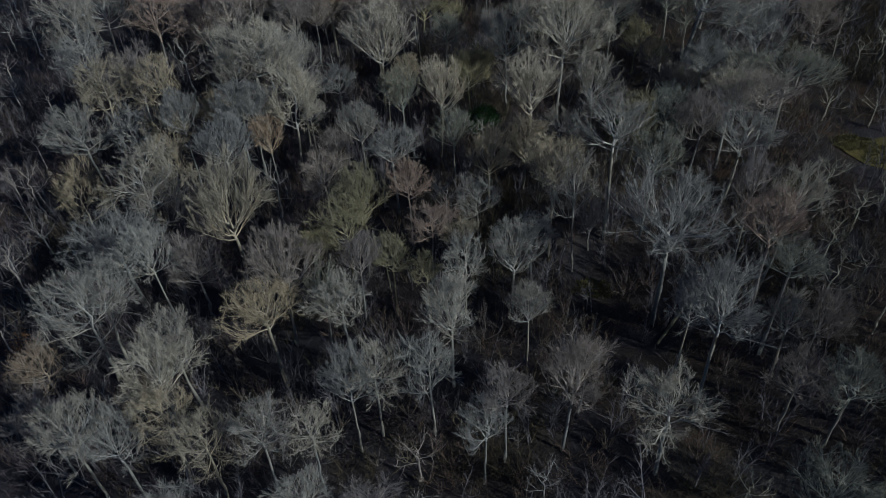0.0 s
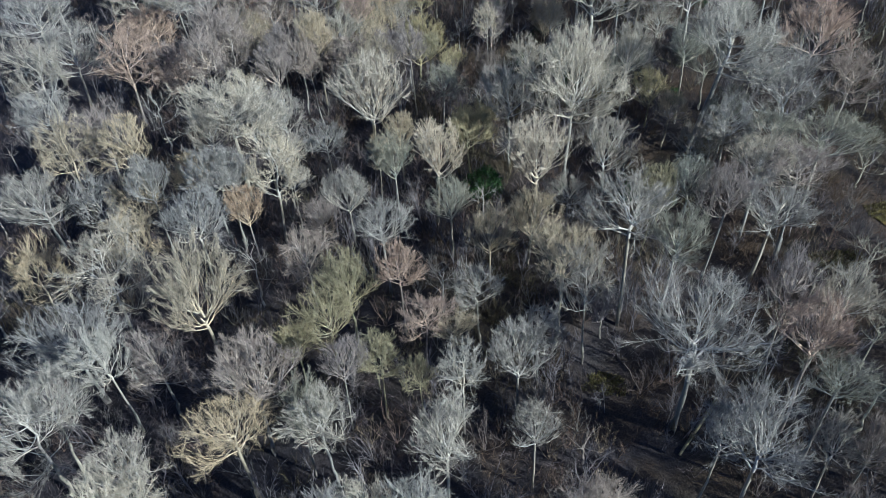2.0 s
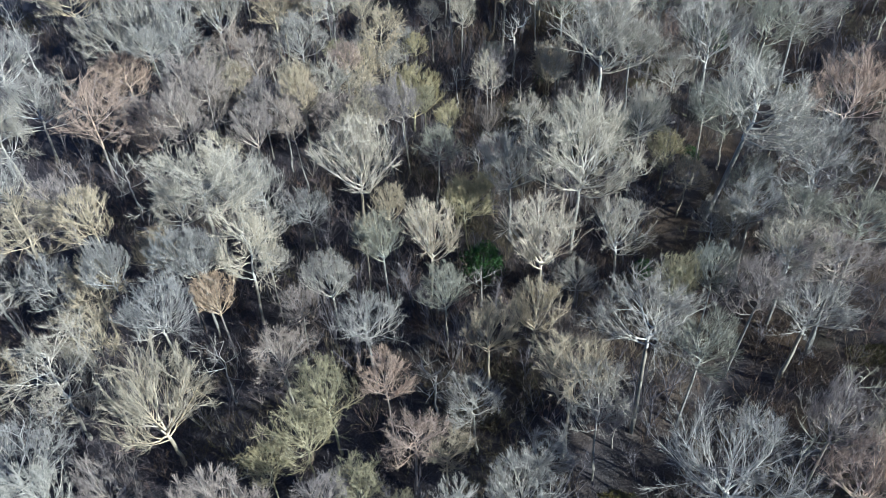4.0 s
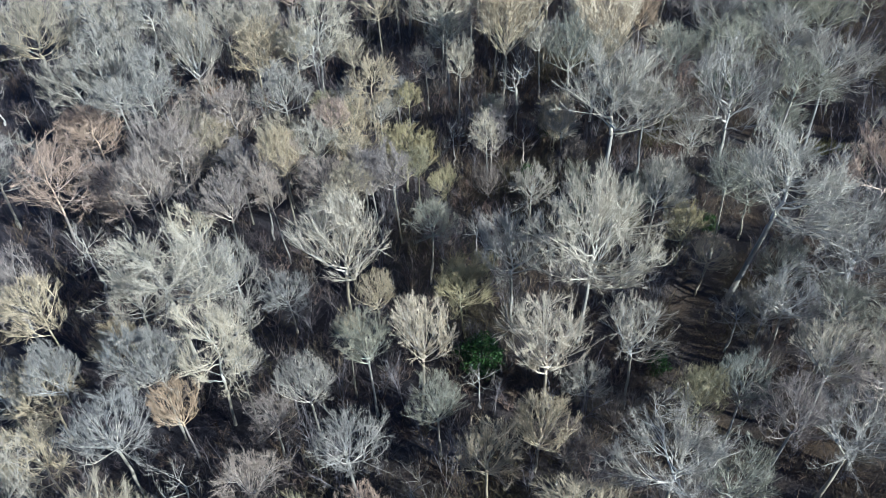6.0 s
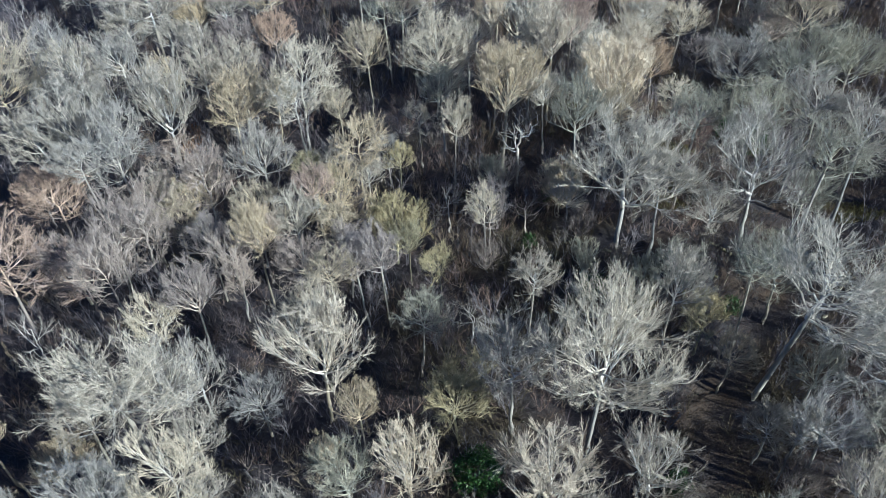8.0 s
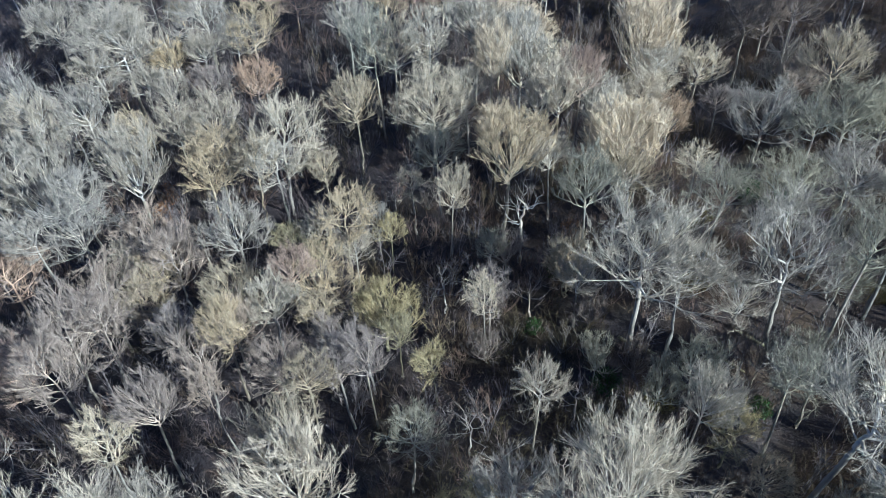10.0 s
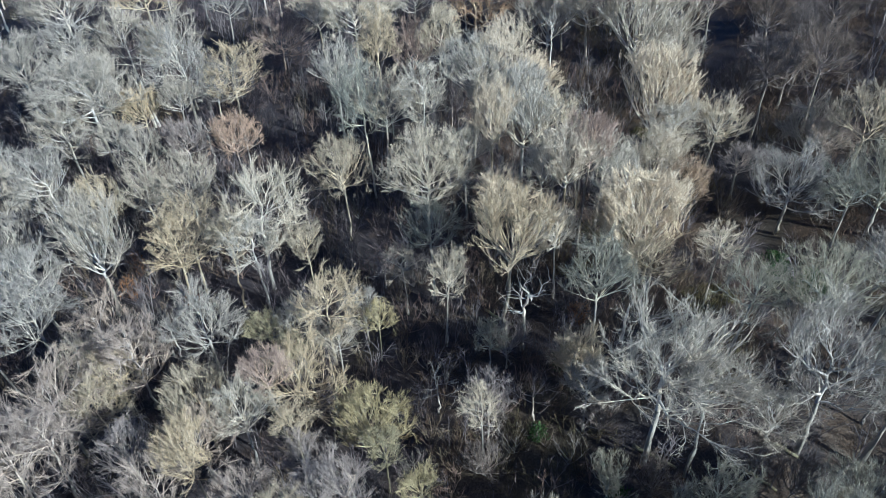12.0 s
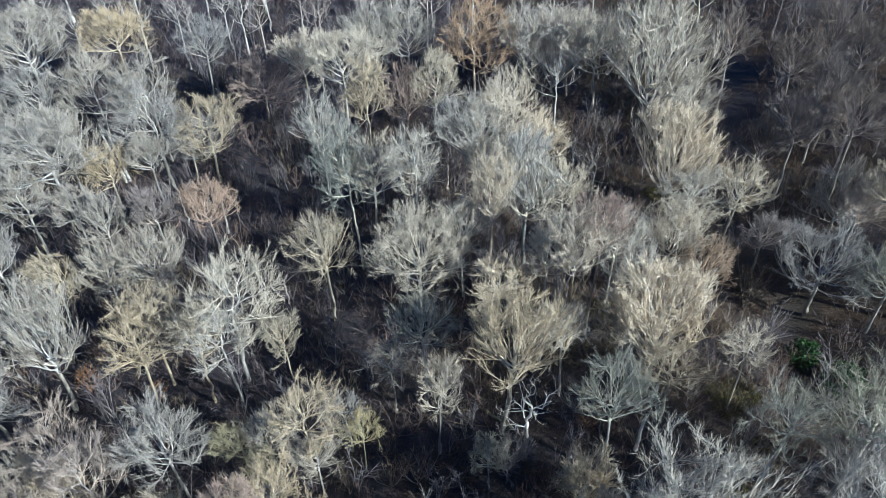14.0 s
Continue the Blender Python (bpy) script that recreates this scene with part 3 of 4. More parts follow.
plant("spreading", "pale", 31.8, 180.2, 7.1, 4.2)
plant("spreading", "cool", -5.8, 151.8, 12.8, 3.5)
plant("spreading", "tan", -20.6, 152.5, 9.1, 2.8)
plant("spreading", "cool", 11.8, 141.1, 15.6, 3.6)
plant("oak", "cool", 25.2, 139.4, 16.4, 3.8, deep=1.2)
plant("spreading", "grey", 44.1, 178.4, 5.8, 4.7)
plant("slender", "grey", -71.7, 207.1, 14.0, 7.3)
plant("slender", "tan", -58.7, 210.8, 13.8, 6.0)
plant("ash", "pale", 25.8, 150.7, 11.5, 2.7)
plant("slender", "grey", -9.0, 149.6, 9.3, 2.3)
plant("slender", "grey", -13.2, 145.1, 6.9, 2.5)
plant("ash", "grey", -66.3, 115.9, 12.2, 5.2)
plant("spreading", "grey", -59.2, 102.3, 13.9, 4.2)
plant("slender", "pink", -46.6, 120.3, 9.3, 4.0)
plant("spreading", "pink", -59.7, 137.4, 6.9, 3.9)
plant("slender", "tan", -18.4, 134.4, 6.8, 4.7)
plant("spreading", "olive", -2.2, 102.9, 8.4, 3.7)
plant("spreading", "grey", -29.6, 100.3, 14.1, 4.2)
plant("spreading", "grey", -36.1, 97.3, 14.3, 3.7)
plant("spreading", "grey", -33.9, 90.5, 12.7, 4.0)
plant("spreading", "grey", -56.0, 88.7, 10.2, 4.7)
plant("slender", "grey", -49.0, 89.1, 10.2, 3.2)
plant("slender", "tan", -54.1, 79.2, 4.9, 3.8)
plant("spreading", "pale", -36.8, 61.5, 13.8, 3.2)
plant("spreading", "mauve", -33.7, 64.0, 9.4, 3.9)
plant("spreading", "olive", -19.7, 66.9, 8.5, 2.7)
plant("spreading", "pink", -9.2, 74.6, 11.6, 3.0)
plant("spreading", "olive", -11.6, 66.4, 8.5, 2.3)
plant("spreading", "cool", -17.2, 56.3, 12.0, 2.9)
plant("spreading", "grey", 5.6, 67.2, 9.2, 3.0)
plant("spreading", "tan", -3.5, 69.1, 7.6, 2.6)
plant("spreading", "cool", 20.6, 78.0, 11.4, 3.9)
plant("spreading", "mauve", 28.8, 66.8, 15.8, 3.1)
plant("spreading", "pale", 32.9, 66.5, 14.5, 2.9)
plant("oak", "cool", 30.7, 57.0, 13.7, 3.5)
plant("spreading", "grey", 20.3, 53.2, 12.2, 2.9)
plant("spreading", "pink", 45.0, 115.7, 13.8, 5.6)
plant("oak", "mauve", 47.3, 106.9, 13.2, 4.9)
plant("oak", "mauve", 26.9, 84.4, 12.7, 3.6)
plant("oak", "mauve", 36.1, 86.7, 13.5, 4.5)
plant("spreading", "cool", 24.2, 88.1, 10.6, 3.1)
plant("slender", "mauve", 0.8, 131.3, 9.0, 2.9)
plant("slender", "tan", 9.9, 138.0, 5.6, 3.4)
plant("slender", "grey", 10.9, 71.2, 13.5, 2.8)
plant("spreading", "grey", -42.1, 56.6, 11.9, 3.9)
plant("slender", "grey", -49.5, 141.4, 9.7, 4.8)
plant("slender", "grey", -63.2, 147.4, 7.1, 5.2)
plant("slender", "grey", -69.6, 170.4, 7.0, 5.0)
plant("ash", "grey", -49.9, 144.6, 12.2, 4.0)
plant("spreading", "grey", -37.7, 163.2, 10.4, 4.8)
plant("slender", "mauve", -40.1, 138.1, 9.9, 4.1)
plant("spreading", "pale", -22.7, 128.8, 9.6, 3.4)
plant("spreading", "mauve", -13.5, 119.5, 11.8, 3.3)
plant("spreading", "mauve", -19.4, 119.4, 11.3, 3.4)
plant("slender", "tan", -38.7, 130.9, 8.0, 3.6)
plant("slender", "mauve", -49.2, 123.0, 8.4, 4.3)
plant("slender", "mauve", -44.1, 123.9, 8.6, 3.5)
plant("slender", "pale", -34.5, 110.2, 11.3, 3.0)
plant("spreading", "grey", -27.4, 103.4, 11.7, 3.7)
plant("spreading", "grey", -26.5, 97.6, 10.5, 3.0)
plant("spreading", "tan", -39.4, 96.1, 8.5, 3.2)
plant("spreading", "grey", -31.8, 89.3, 13.2, 3.2)
plant("spreading", "grey", -24.2, 91.4, 10.1, 2.3)
plant("spreading", "tan", -13.7, 94.5, 11.6, 2.1)
plant("spreading", "olive", -2.0, 106.9, 7.6, 3.3)
plant("spreading", "grey", 10.5, 91.7, 6.4, 2.5)
plant("spreading", "olive", 19.5, 87.1, 11.2, 2.6)
plant("oak", "grey", 30.5, 97.7, 11.7, 3.8)
plant("spreading", "grey", 29.0, 99.6, 8.1, 3.0)
plant("oak", "cool", 36.1, 98.2, 10.7, 4.0)
plant("oak", "cool", 38.2, 131.1, 15.3, 4.9)
plant("spreading", "grey", 20.2, 128.3, 14.6, 4.0)
plant("oak", "cool", 48.6, 163.8, 8.6, 6.0)
plant("oak", "cool", 54.5, 165.2, 6.8, 5.7)
plant("spreading", "grey", -41.4, 88.8, 13.4, 3.0)
plant("spreading", "mauve", -20.5, 87.3, 7.8, 2.8)
plant("slender", "grey", -58.5, 173.9, 10.5, 4.5)
plant("slender", "grey", -74.5, 193.3, 9.3, 6.2)
plant("slender", "tan", -39.1, 189.8, 10.6, 4.9)
plant("spreading", "pale", -13.8, 173.8, 14.6, 4.6)
plant("spreading", "pale", -1.8, 180.0, 15.5, 5.2)
plant("spreading", "cream", 21.4, 168.7, 8.2, 3.9)
plant("spreading", "tan", 49.1, 174.2, 10.8, 5.0)
plant("oak", "cool", 44.3, 162.7, 8.5, 4.1)
plant("oak", "grey", 39.3, 141.5, 16.0, 4.6)
plant("oak", "cool", 32.6, 139.6, 16.0, 5.4)
plant("slender", "grey", -58.9, 163.4, 8.1, 3.7)
plant("slender", "grey", -43.2, 161.8, 10.1, 3.4)
plant("spreading", "grey", -50.5, 135.5, 13.6, 3.5)
plant("slender", "mauve", -42.5, 121.8, 13.5, 3.1)
plant("slender", "mauve", -40.8, 117.0, 13.4, 3.3)
plant("spreading", "mauve", -31.6, 123.3, 10.8, 3.0)
plant("slender", "tan", -17.4, 127.7, 9.7, 2.3)
plant("spreading", "mauve", -16.0, 124.2, 9.6, 2.9)
plant("spreading", "tan", -16.5, 117.4, 12.6, 3.0)
plant("spreading", "mauve", -10.9, 119.4, 12.4, 2.7)
plant("spreading", "tan", -16.5, 110.8, 12.6, 3.9)
plant("fan", "olive", -8.8, 126.1, 8.1, 2.3)
plant("spreading", "grey", 10.6, 133.4, 8.3, 2.9)
plant("oak", "cool", 29.1, 117.9, 10.9, 3.7)
plant("oak", "grey", 26.6, 129.2, 9.5, 3.6, deep=1.2)
plant("slender", "mauve", -25.1, 115.7, 12.9, 2.1)
plant("slender", "grey", -66.7, 196.6, 11.2, 5.2)
plant("spreading", "grey", -56.3, 183.6, 11.7, 5.6)
plant("slender", "tan", -54.3, 200.2, 9.1, 3.3)
plant("spreading", "grey", -44.2, 207.5, 13.5, 4.5)
plant("ash", "grey", -41.9, 188.7, 9.3, 3.9)
plant("spreading", "grey", -45.6, 183.9, 9.5, 3.4)
plant("spreading", "grey", -50.8, 171.5, 11.0, 3.0)
plant("spreading", "cream", -27.5, 204.6, 12.7, 4.5)
plant("slender", "tan", -16.7, 193.5, 13.6, 4.0)
plant("spreading", "pale", -21.5, 184.2, 13.7, 4.3)
plant("spreading", "pale", -12.9, 211.1, 12.5, 4.6)
plant("spreading", "pale", -19.0, 211.0, 12.7, 5.0)
plant("slender", "pale", -8.1, 203.1, 8.9, 4.0)
plant("ash", "pale", -7.9, 172.0, 17.5, 3.4)
plant("ash", "cream", 1.9, 182.9, 16.8, 3.6)
plant("spreading", "cream", 12.4, 211.5, 11.5, 4.6)
plant("spreading", "cream", 29.8, 202.6, 4.5, 5.5)
plant("oak", "pale", 25.3, 176.5, 9.6, 4.5)
plant("spreading", "shade_umber", 37.3, 190.5, 6.2, 4.2)
plant("spreading", "shade_umber", 47.6, 197.3, 10.7, 4.1)
plant("oak", "mauve", 44.9, 175.3, 7.4, 4.2)
plant("oak", "mauve", 34.0, 173.7, 4.5, 3.8)
plant("oak", "pale", 23.6, 172.5, 8.6, 4.3)
plant("spreading", "pale", 6.5, 161.2, 13.7, 3.1)
plant("slender", "tan", -48.7, 159.9, 9.7, 3.6)
plant("slender", "tan", -29.3, 150.7, 12.6, 3.1)
plant("spreading", "grey", -41.9, 135.7, 8.0, 3.1)
plant("spreading", "olive", -23.0, 141.3, 7.8, 2.7)
plant("spreading", "grey", -15.3, 139.6, 7.3, 2.8)
plant("spreading", "olive", -20.3, 138.7, 7.4, 2.1)
plant("spreading", "pale", 8.4, 152.3, 11.0, 3.3)
plant("spreading", "cool", 1.0, 140.6, 6.4, 2.3)
plant("spreading", "olive", -11.4, 142.5, 7.6, 2.1)
plant("spreading", "cream", 5.8, 208.8, 11.8, 4.9)
plant("spreading", "shade_umber", 52.3, 212.8, 10.3, 5.4)
plant("spreading", "shade_umber", 36.4, 209.5, 10.7, 4.7)
plant("spreading", "shade_umber", 57.8, 214.1, 4.7, 5.2)
plant("spreading", "pale", 16.0, 207.3, 12.0, 5.5)
plant("ash", "cream", 3.1, 192.9, 12.0, 4.3)
plant("spreading", "cream", 6.9, 183.7, 12.0, 4.2)
plant("spreading", "pale", 0.6, 178.0, 12.0, 3.8)
plant("spreading", "pale", 9.2, 173.5, 12.0, 4.1)
plant("spreading", "pale", 14.5, 165.7, 11.0, 3.9)
plant("spreading", "cream", 1.4, 159.1, 12.0, 3.6)
plant("dead", "dead", 4.4, 144.2, 10.0, 3.7)
plant("spreading", "pale", 16.3, 160.0, 11.0, 4.3)
plant("spreading", "tan", 18.3, 148.4, 11.0, 3.4)
plant("spreading", "pale", 14.7, 155.0, 10.0, 3.1)
plant("spreading", "pale", -2.5, 166.7, 12.0, 3.9)
plant("spreading", "olive", 24.1, 116.2, 5.0, 3.2)
plant("spreading", "tan", 26.1, 111.4, 5.0, 2.9)
plant("spreading", "grey", 27.6, 101.9, 6.0, 2.9)
plant("thicket", "cool", 12.2, 125.3, 5.0, 2.4)
plant("spreading", "cool", 21.7, 122.9, 6.0, 3.4)
plant("thicket", "cool", 18.0, 121.2, 5.0, 2.6)
plant("spreading", "cool", 33.3, 121.3, 7.0, 4.2)
plant("thicket", "tan", 9.5, 138.5, 5.0, 2.6)
plant("thicket", "mauve", 2.8, 141.6, 5.0, 2.4)
plant("thicket", "shade_umber", 29.3, 125.9, 4.0, 2.6)
plant("thicket", "shade_umber", 26.7, 128.4, 4.0, 2.2)
plant("thicket", "shade_umber", 16.6, 126.1, 3.0, 2.2)
plant("thicket", "shade_umber", 0.5, 128.1, 3.0, 2.4)
plant("thicket", "shade_umber", 12.2, 133.0, 3.5, 2.2)
plant("spreading", "cool", 39.7, 135.6, 6.0, 3.6)
plant("thicket", "olive", 22.4, 93.3, 4.0, 2.4)
plant("spreading", "cool", 32.7, 106.6, 8.0, 3.2)
plant("thicket", "shade_umber", 29.0, 97.1, 4.0, 2.4)
plant("thicket", "shade_umber", 8.1, 86.3, 4.0, 2.6)
plant("thicket", "shade_umber", 13.4, 89.6, 4.0, 2.4)
plant("thicket", "mauve", 13.4, 74.9, 4.0, 2.4)
plant("thicket", "shade_umber", 5.6, 61.9, 4.0, 2.4)
plant("ash", "tan", -30.0, 41.2, 12.0, 3.4)
plant("ash", "tan", -25.2, 38.3, 12.0, 3.2)
plant("spreading", "grey", -34.0, 39.3, 11.0, 3.6)
plant("spreading", "mauve", -42.6, 41.7, 10.0, 3.4)
plant("ash", "pale", -16.0, 39.9, 11.0, 2.6)
plant("spreading", "rust", -46.7, 49.9, 8.0, 3.0)
plant("spreading", "grey", 0.1, 40.5, 10.0, 2.8)
plant("spreading", "cool", 34.2, 45.3, 10.0, 3.4)
plant("spreading", "mauve", 30.1, 47.1, 9.0, 3.4)
plant("spreading", "grey", 30.9, 53.6, 9.0, 3.0)
plant("spreading", "pale", -16.0, 32.9, 11.0, 3.0)
plant("spreading", "mauve", -10.5, 33.0, 9.0, 3.0)
plant("spreading", "grey", -26.4, 32.1, 11.0, 3.6)
plant("spreading", "cool", 29.8, 34.9, 9.0, 3.6)


# the rest of the wood between and round them
GAPS = [(-50, 212, 7), (-43, 199, 6), (-35, 193, 6), (-30, 184, 5), (-28, 173, 4.5), (-14, 162, 5), (37, 232, 5), (39, 212, 6), (38, 200, 6), (35, 181, 5), (36, 165, 5), (37, 158, 5), (27, 153, 3.5), (34, 163, 4),
        (9, 155, 5), (5, 152, 5), (7, 146, 4), (0, 142, 4), (2, 126, 4.5), (-36, 130, 4), (-30, 122, 3.5), (-44, 130, 3.5), (25, 105, 4), (22, 101, 5), (23, 97, 4.5), (-59, 117, 5), (-63, 119, 5), (49, 142, 4),
        (-43, 91, 4.5), (-39, 86, 4), (-9, 91, 3), (29, 82, 4.5), (30, 85, 4), (13, 69, 4), (14, 64, 4.5), (17, 58, 5), (21, 53, 5), (3, 57, 3), (-12, 48, 3), (-17, 51, 3), (50, 90, 4), (47, 92, 2.5)]


def inside(x, y):
    left, right = max(-56 - 0.45 * (y - 38), -106), min(64 + 0.36 * (y - 38), 104)
    return left < x < right and 20 < y < 258


def joined(name, woods, places, mats, label, category):
    """Many alike growths as one mesh: places are (which, matrix); a growth's first faces, up to its cut, take the first material."""
    data = [(np.array([tuple(p) for p in w.v]), w.f, w.cut) for w in woods]
    verts, faces, kinds, at = [], [], [], 0
    for which, m in places:
        v, f, cut = data[which]
        mm = np.array(m)
        verts.append(v @ mm[:3, :3].T + mm[:3, 3])
        faces += [tuple(i + at for i in q) for q in f]
        kinds += [0] * cut + [1] * (len(f) - cut)
        at += len(v)
    me = bpy.data.meshes.new(name)
    me.from_pydata(np.concatenate(verts).tolist(), [], faces)
    me.shade_smooth()
    for mat in mats:
        me.materials.append(mat)
    if len(mats) > 1:
        me.polygons.foreach_set("material_index", kinds)
    return tagged(new(name, me), label, category, kind="stuff")


def fill_wood(wanted):
    """Smaller trees between the large ones: the inner ones singly, those further out as stuff. Unseen ones are added on
    the sun's side for shade.
    """
    rng, near, far = random.Random(21), [], []
    for _ in range(7000):
        x, y = rng.uniform(-106, 104), rng.uniform(20, 258)
        if not inside(x, y) or from_ditch(x, y) < 4.0 or meadow(x, y) or any((x - a) ** 2 + (y - b) ** 2 < (c + 2.0) ** 2 for a, b, c in GAPS):
            continue
        if 18 < x < 42 and 60 < y < 200 and rng.random() < 0.6:
            continue
        # edge: larger trees out of view on the right, added to shade the wood
        edge = x > 44 + 0.36 * (y - 38) or x > 76
        R = rng.uniform(4.2, 5.2) if edge else rng.uniform(2.3, 3.4) if y < 195 else rng.uniform(3.2, 4.6)
        if any((x - a) ** 2 + (y - b) ** 2 < (0.9 * (R + c)) ** 2 for a, b, c in STANDING):
            continue
        STANDING.append((x, y, R))
        (near if -40 < x < 30 and 45 < y < 190 and len(near) < wanted else far).append((x, y, R))
    # more unseen trees past the right edge and behind, added to throw shade
    for _ in range(900):
        x, y, R = rng.uniform(48, 132), rng.uniform(-30, 262), rng.uniform(4.4, 5.6)
        if not inside(x, y) and not meadow(x, y) and not (x < 62 and y > 20) and not any((x - a) ** 2 + (y - b) ** 2 < (0.85 * (R + c)) ** 2 for a, b, c in STANDING):
            STANDING.append((x, y, R))
            far.append((x, y, R))
    # two dense unseen clumps, added only to darken what lies behind them
    for cx, cy, wide in ((62, 44, 17), (82, 186, 17)):
        for _ in range(400):
            x, y, R = cx + rng.uniform(-wide, wide), cy + rng.uniform(-wide, wide), rng.uniform(4.6, 5.8)
            if not any((x - a) ** 2 + (y - b) ** 2 < (0.5 * (R + c)) ** 2 for a, b, c in STANDING):
                STANDING.append((x, y, R))
                far.append((x, y, R))
    for x, y, R in near:
        plant(rng.choice(("thicket", "thicket", "spreading")), rng.choice(("tan", "grey", "pink", "mauve", "mauve")), x, y, rng.uniform(4, 7), R, False)
    kinds = [(f, s) for f in ("spreading", "slender") for s in (3, 4, 5)]
    woods = []
    for f, s in kinds:
        stem, limbs, crown = wood_of(f, s, THIN)
        w = Wood()
        for one, lift, tall in ((stem, 0, 6.5), *((l, 6.5, 1) for l in limbs), (crown, 6.5, 1)):
            w.f += [tuple(i + len(w.v) for i in q) for q in one.f]
            w.v += [Vector((p.x, p.y, p.z * tall + lift)) for p in one.v]
        w.cut = len(w.f) - len(crown.f)
        woods.append(w)
    for shade in ("mauve", "grey", "cool", "shade_umber"):
        places = []
        for x, y, R in far:
            # trees of the shaded far corner take the bark with shade in its colour
            if shade == ("shade_umber" if x > 40 and y > 180 else "cool" if x > 22 else "mauve" if int(x * 7 + y * 3) % 2 == 0 else "grey"):
                which = rng.randrange(len(kinds))
                s = R / FORMS[kinds[which][0]]["R"]
                # the added shade trees are stretched taller so that their shadows reach further
                places.append((which, pose(x, y, height(x, y) - 0.1, 0, 0, rng.uniform(0, 360)) @ Matrix.Diagonal((s, s, s * (rng.uniform(1.35, 1.6) if x > 64 or (x > 40 and y < 62) else rng.uniform(0.85, 1.1) if y > 195 or y < 30 else rng.uniform(0.55, 0.8)), 1))))
        joined("far_woods", woods, places, COLOURS[shade], f"young bare {SHADES[shade]} trees standing close together, some out of view", "trees")
    return len(near), len(far)


def young_wood():
    """Young trees of many stems in what room is left, three shades of them."""
    rng, taken, found = random.Random(33), list(STANDING), []
    for _ in range(14000):
        x, y, R = rng.uniform(-62, 48), rng.uniform(42, 205), rng.uniform(1.2, 2.5)
        if not inside(x, y) or from_ditch(x, y) < 2.2 or any((x - a) ** 2 + (y - b) ** 2 < (0.95 * c) ** 2 for a, b, c in GAPS) or any((x - a) ** 2 + (y - b) ** 2 < (0.56 * (R + c)) ** 2 for a, b, c in taken):
            continue
        taken.append((x, y, R))
        found.append((x, y, R))
    woods = []
    for k in range(6):
        w = Wood()
        _, limbs, crown = wood_of("thicket", 40 + k, THIN)
        for one in (*limbs, crown):
            w.f += [tuple(i + len(w.v) for i in q) for q in one.f]
            w.v += one.v
        w.cut = len(w.f) - len(crown.f)
        woods.append(w)
    for n, shade in enumerate(("tan", "grey", "pink", "mauve")):
        places = []
        for x, y, R in found[n::4]:
            s = R / FORMS["thicket"]["R"]
            places.append((rng.randrange(6), pose(x, y, height(x, y) - 0.1, rng.uniform(-5, 5), rng.uniform(-5, 5), rng.uniform(0, 360)) @ Matrix.Diagonal((s, s, s * rng.uniform(0.9, 1.35), 1))))
        joined("young_trees", woods, places, YOUNG_SHADED[shade], f"young {SHADES[shade]} bare trees of many thin stems", "trees")
    return len(found)


def bush(rng):
    w = Wood()
    for _ in range(6):
        d = (rnd(rng) * 0.8 + Vector((0, 0, 1.0))).normalized()
        tip = d * rng.uniform(1.6, 3.8)
        w.sprig([Vector((rng.gauss(0, 0.3), rng.gauss(0, 0.3), 0)), tip], [0.026])
        for _ in range(6):
            p = (tip * 0.25).lerp(tip, rng.random())
            w.sprig([p, p + (d + rnd(rng) * 0.7 + Vector((0, 0, 0.3))).normalized() * rng.uniform(0.6, 1.5)], [0.019])
    return w


def sapling(rng):
    """A young tree of a few stems that fan from the ground."""
    w = Wood()
    for _ in range(rng.choice((2, 3, 4))):
        tip = Vector((rng.gauss(0, 1.0), rng.gauss(0, 1.0), rng.uniform(4.0, 6.8)))
        mid = Vector((tip.x * 0.35, tip.y * 0.35, tip.z * 0.5)) + rnd(rng) * 0.15
        w.tube([Vector((rng.gauss(0, 0.15), rng.gauss(0, 0.15), 0)), mid, tip], [0.055, 0.042, 0], 3)
        for k in range(13):
            u = rng.uniform(0.25, 0.98)
            p = mid * (u / 0.5) if u < 0.5 else mid.lerp(tip, u * 2 - 1)
            d = (rnd(rng) * 0.75 + tip.normalized() * 1.1).normalized()
            e = p + d * rng.uniform(0.8, 2.0) * (1.25 - 0.5 * u)
            w.sprig([p, e], [0.026])
            b = p.lerp(e, rng.uniform(0.2, 0.7))
            w.sprig([b, b + (d + rnd(rng) * 0.5).normalized() * rng.uniform(0.5, 1.0)], [0.018])
    return w


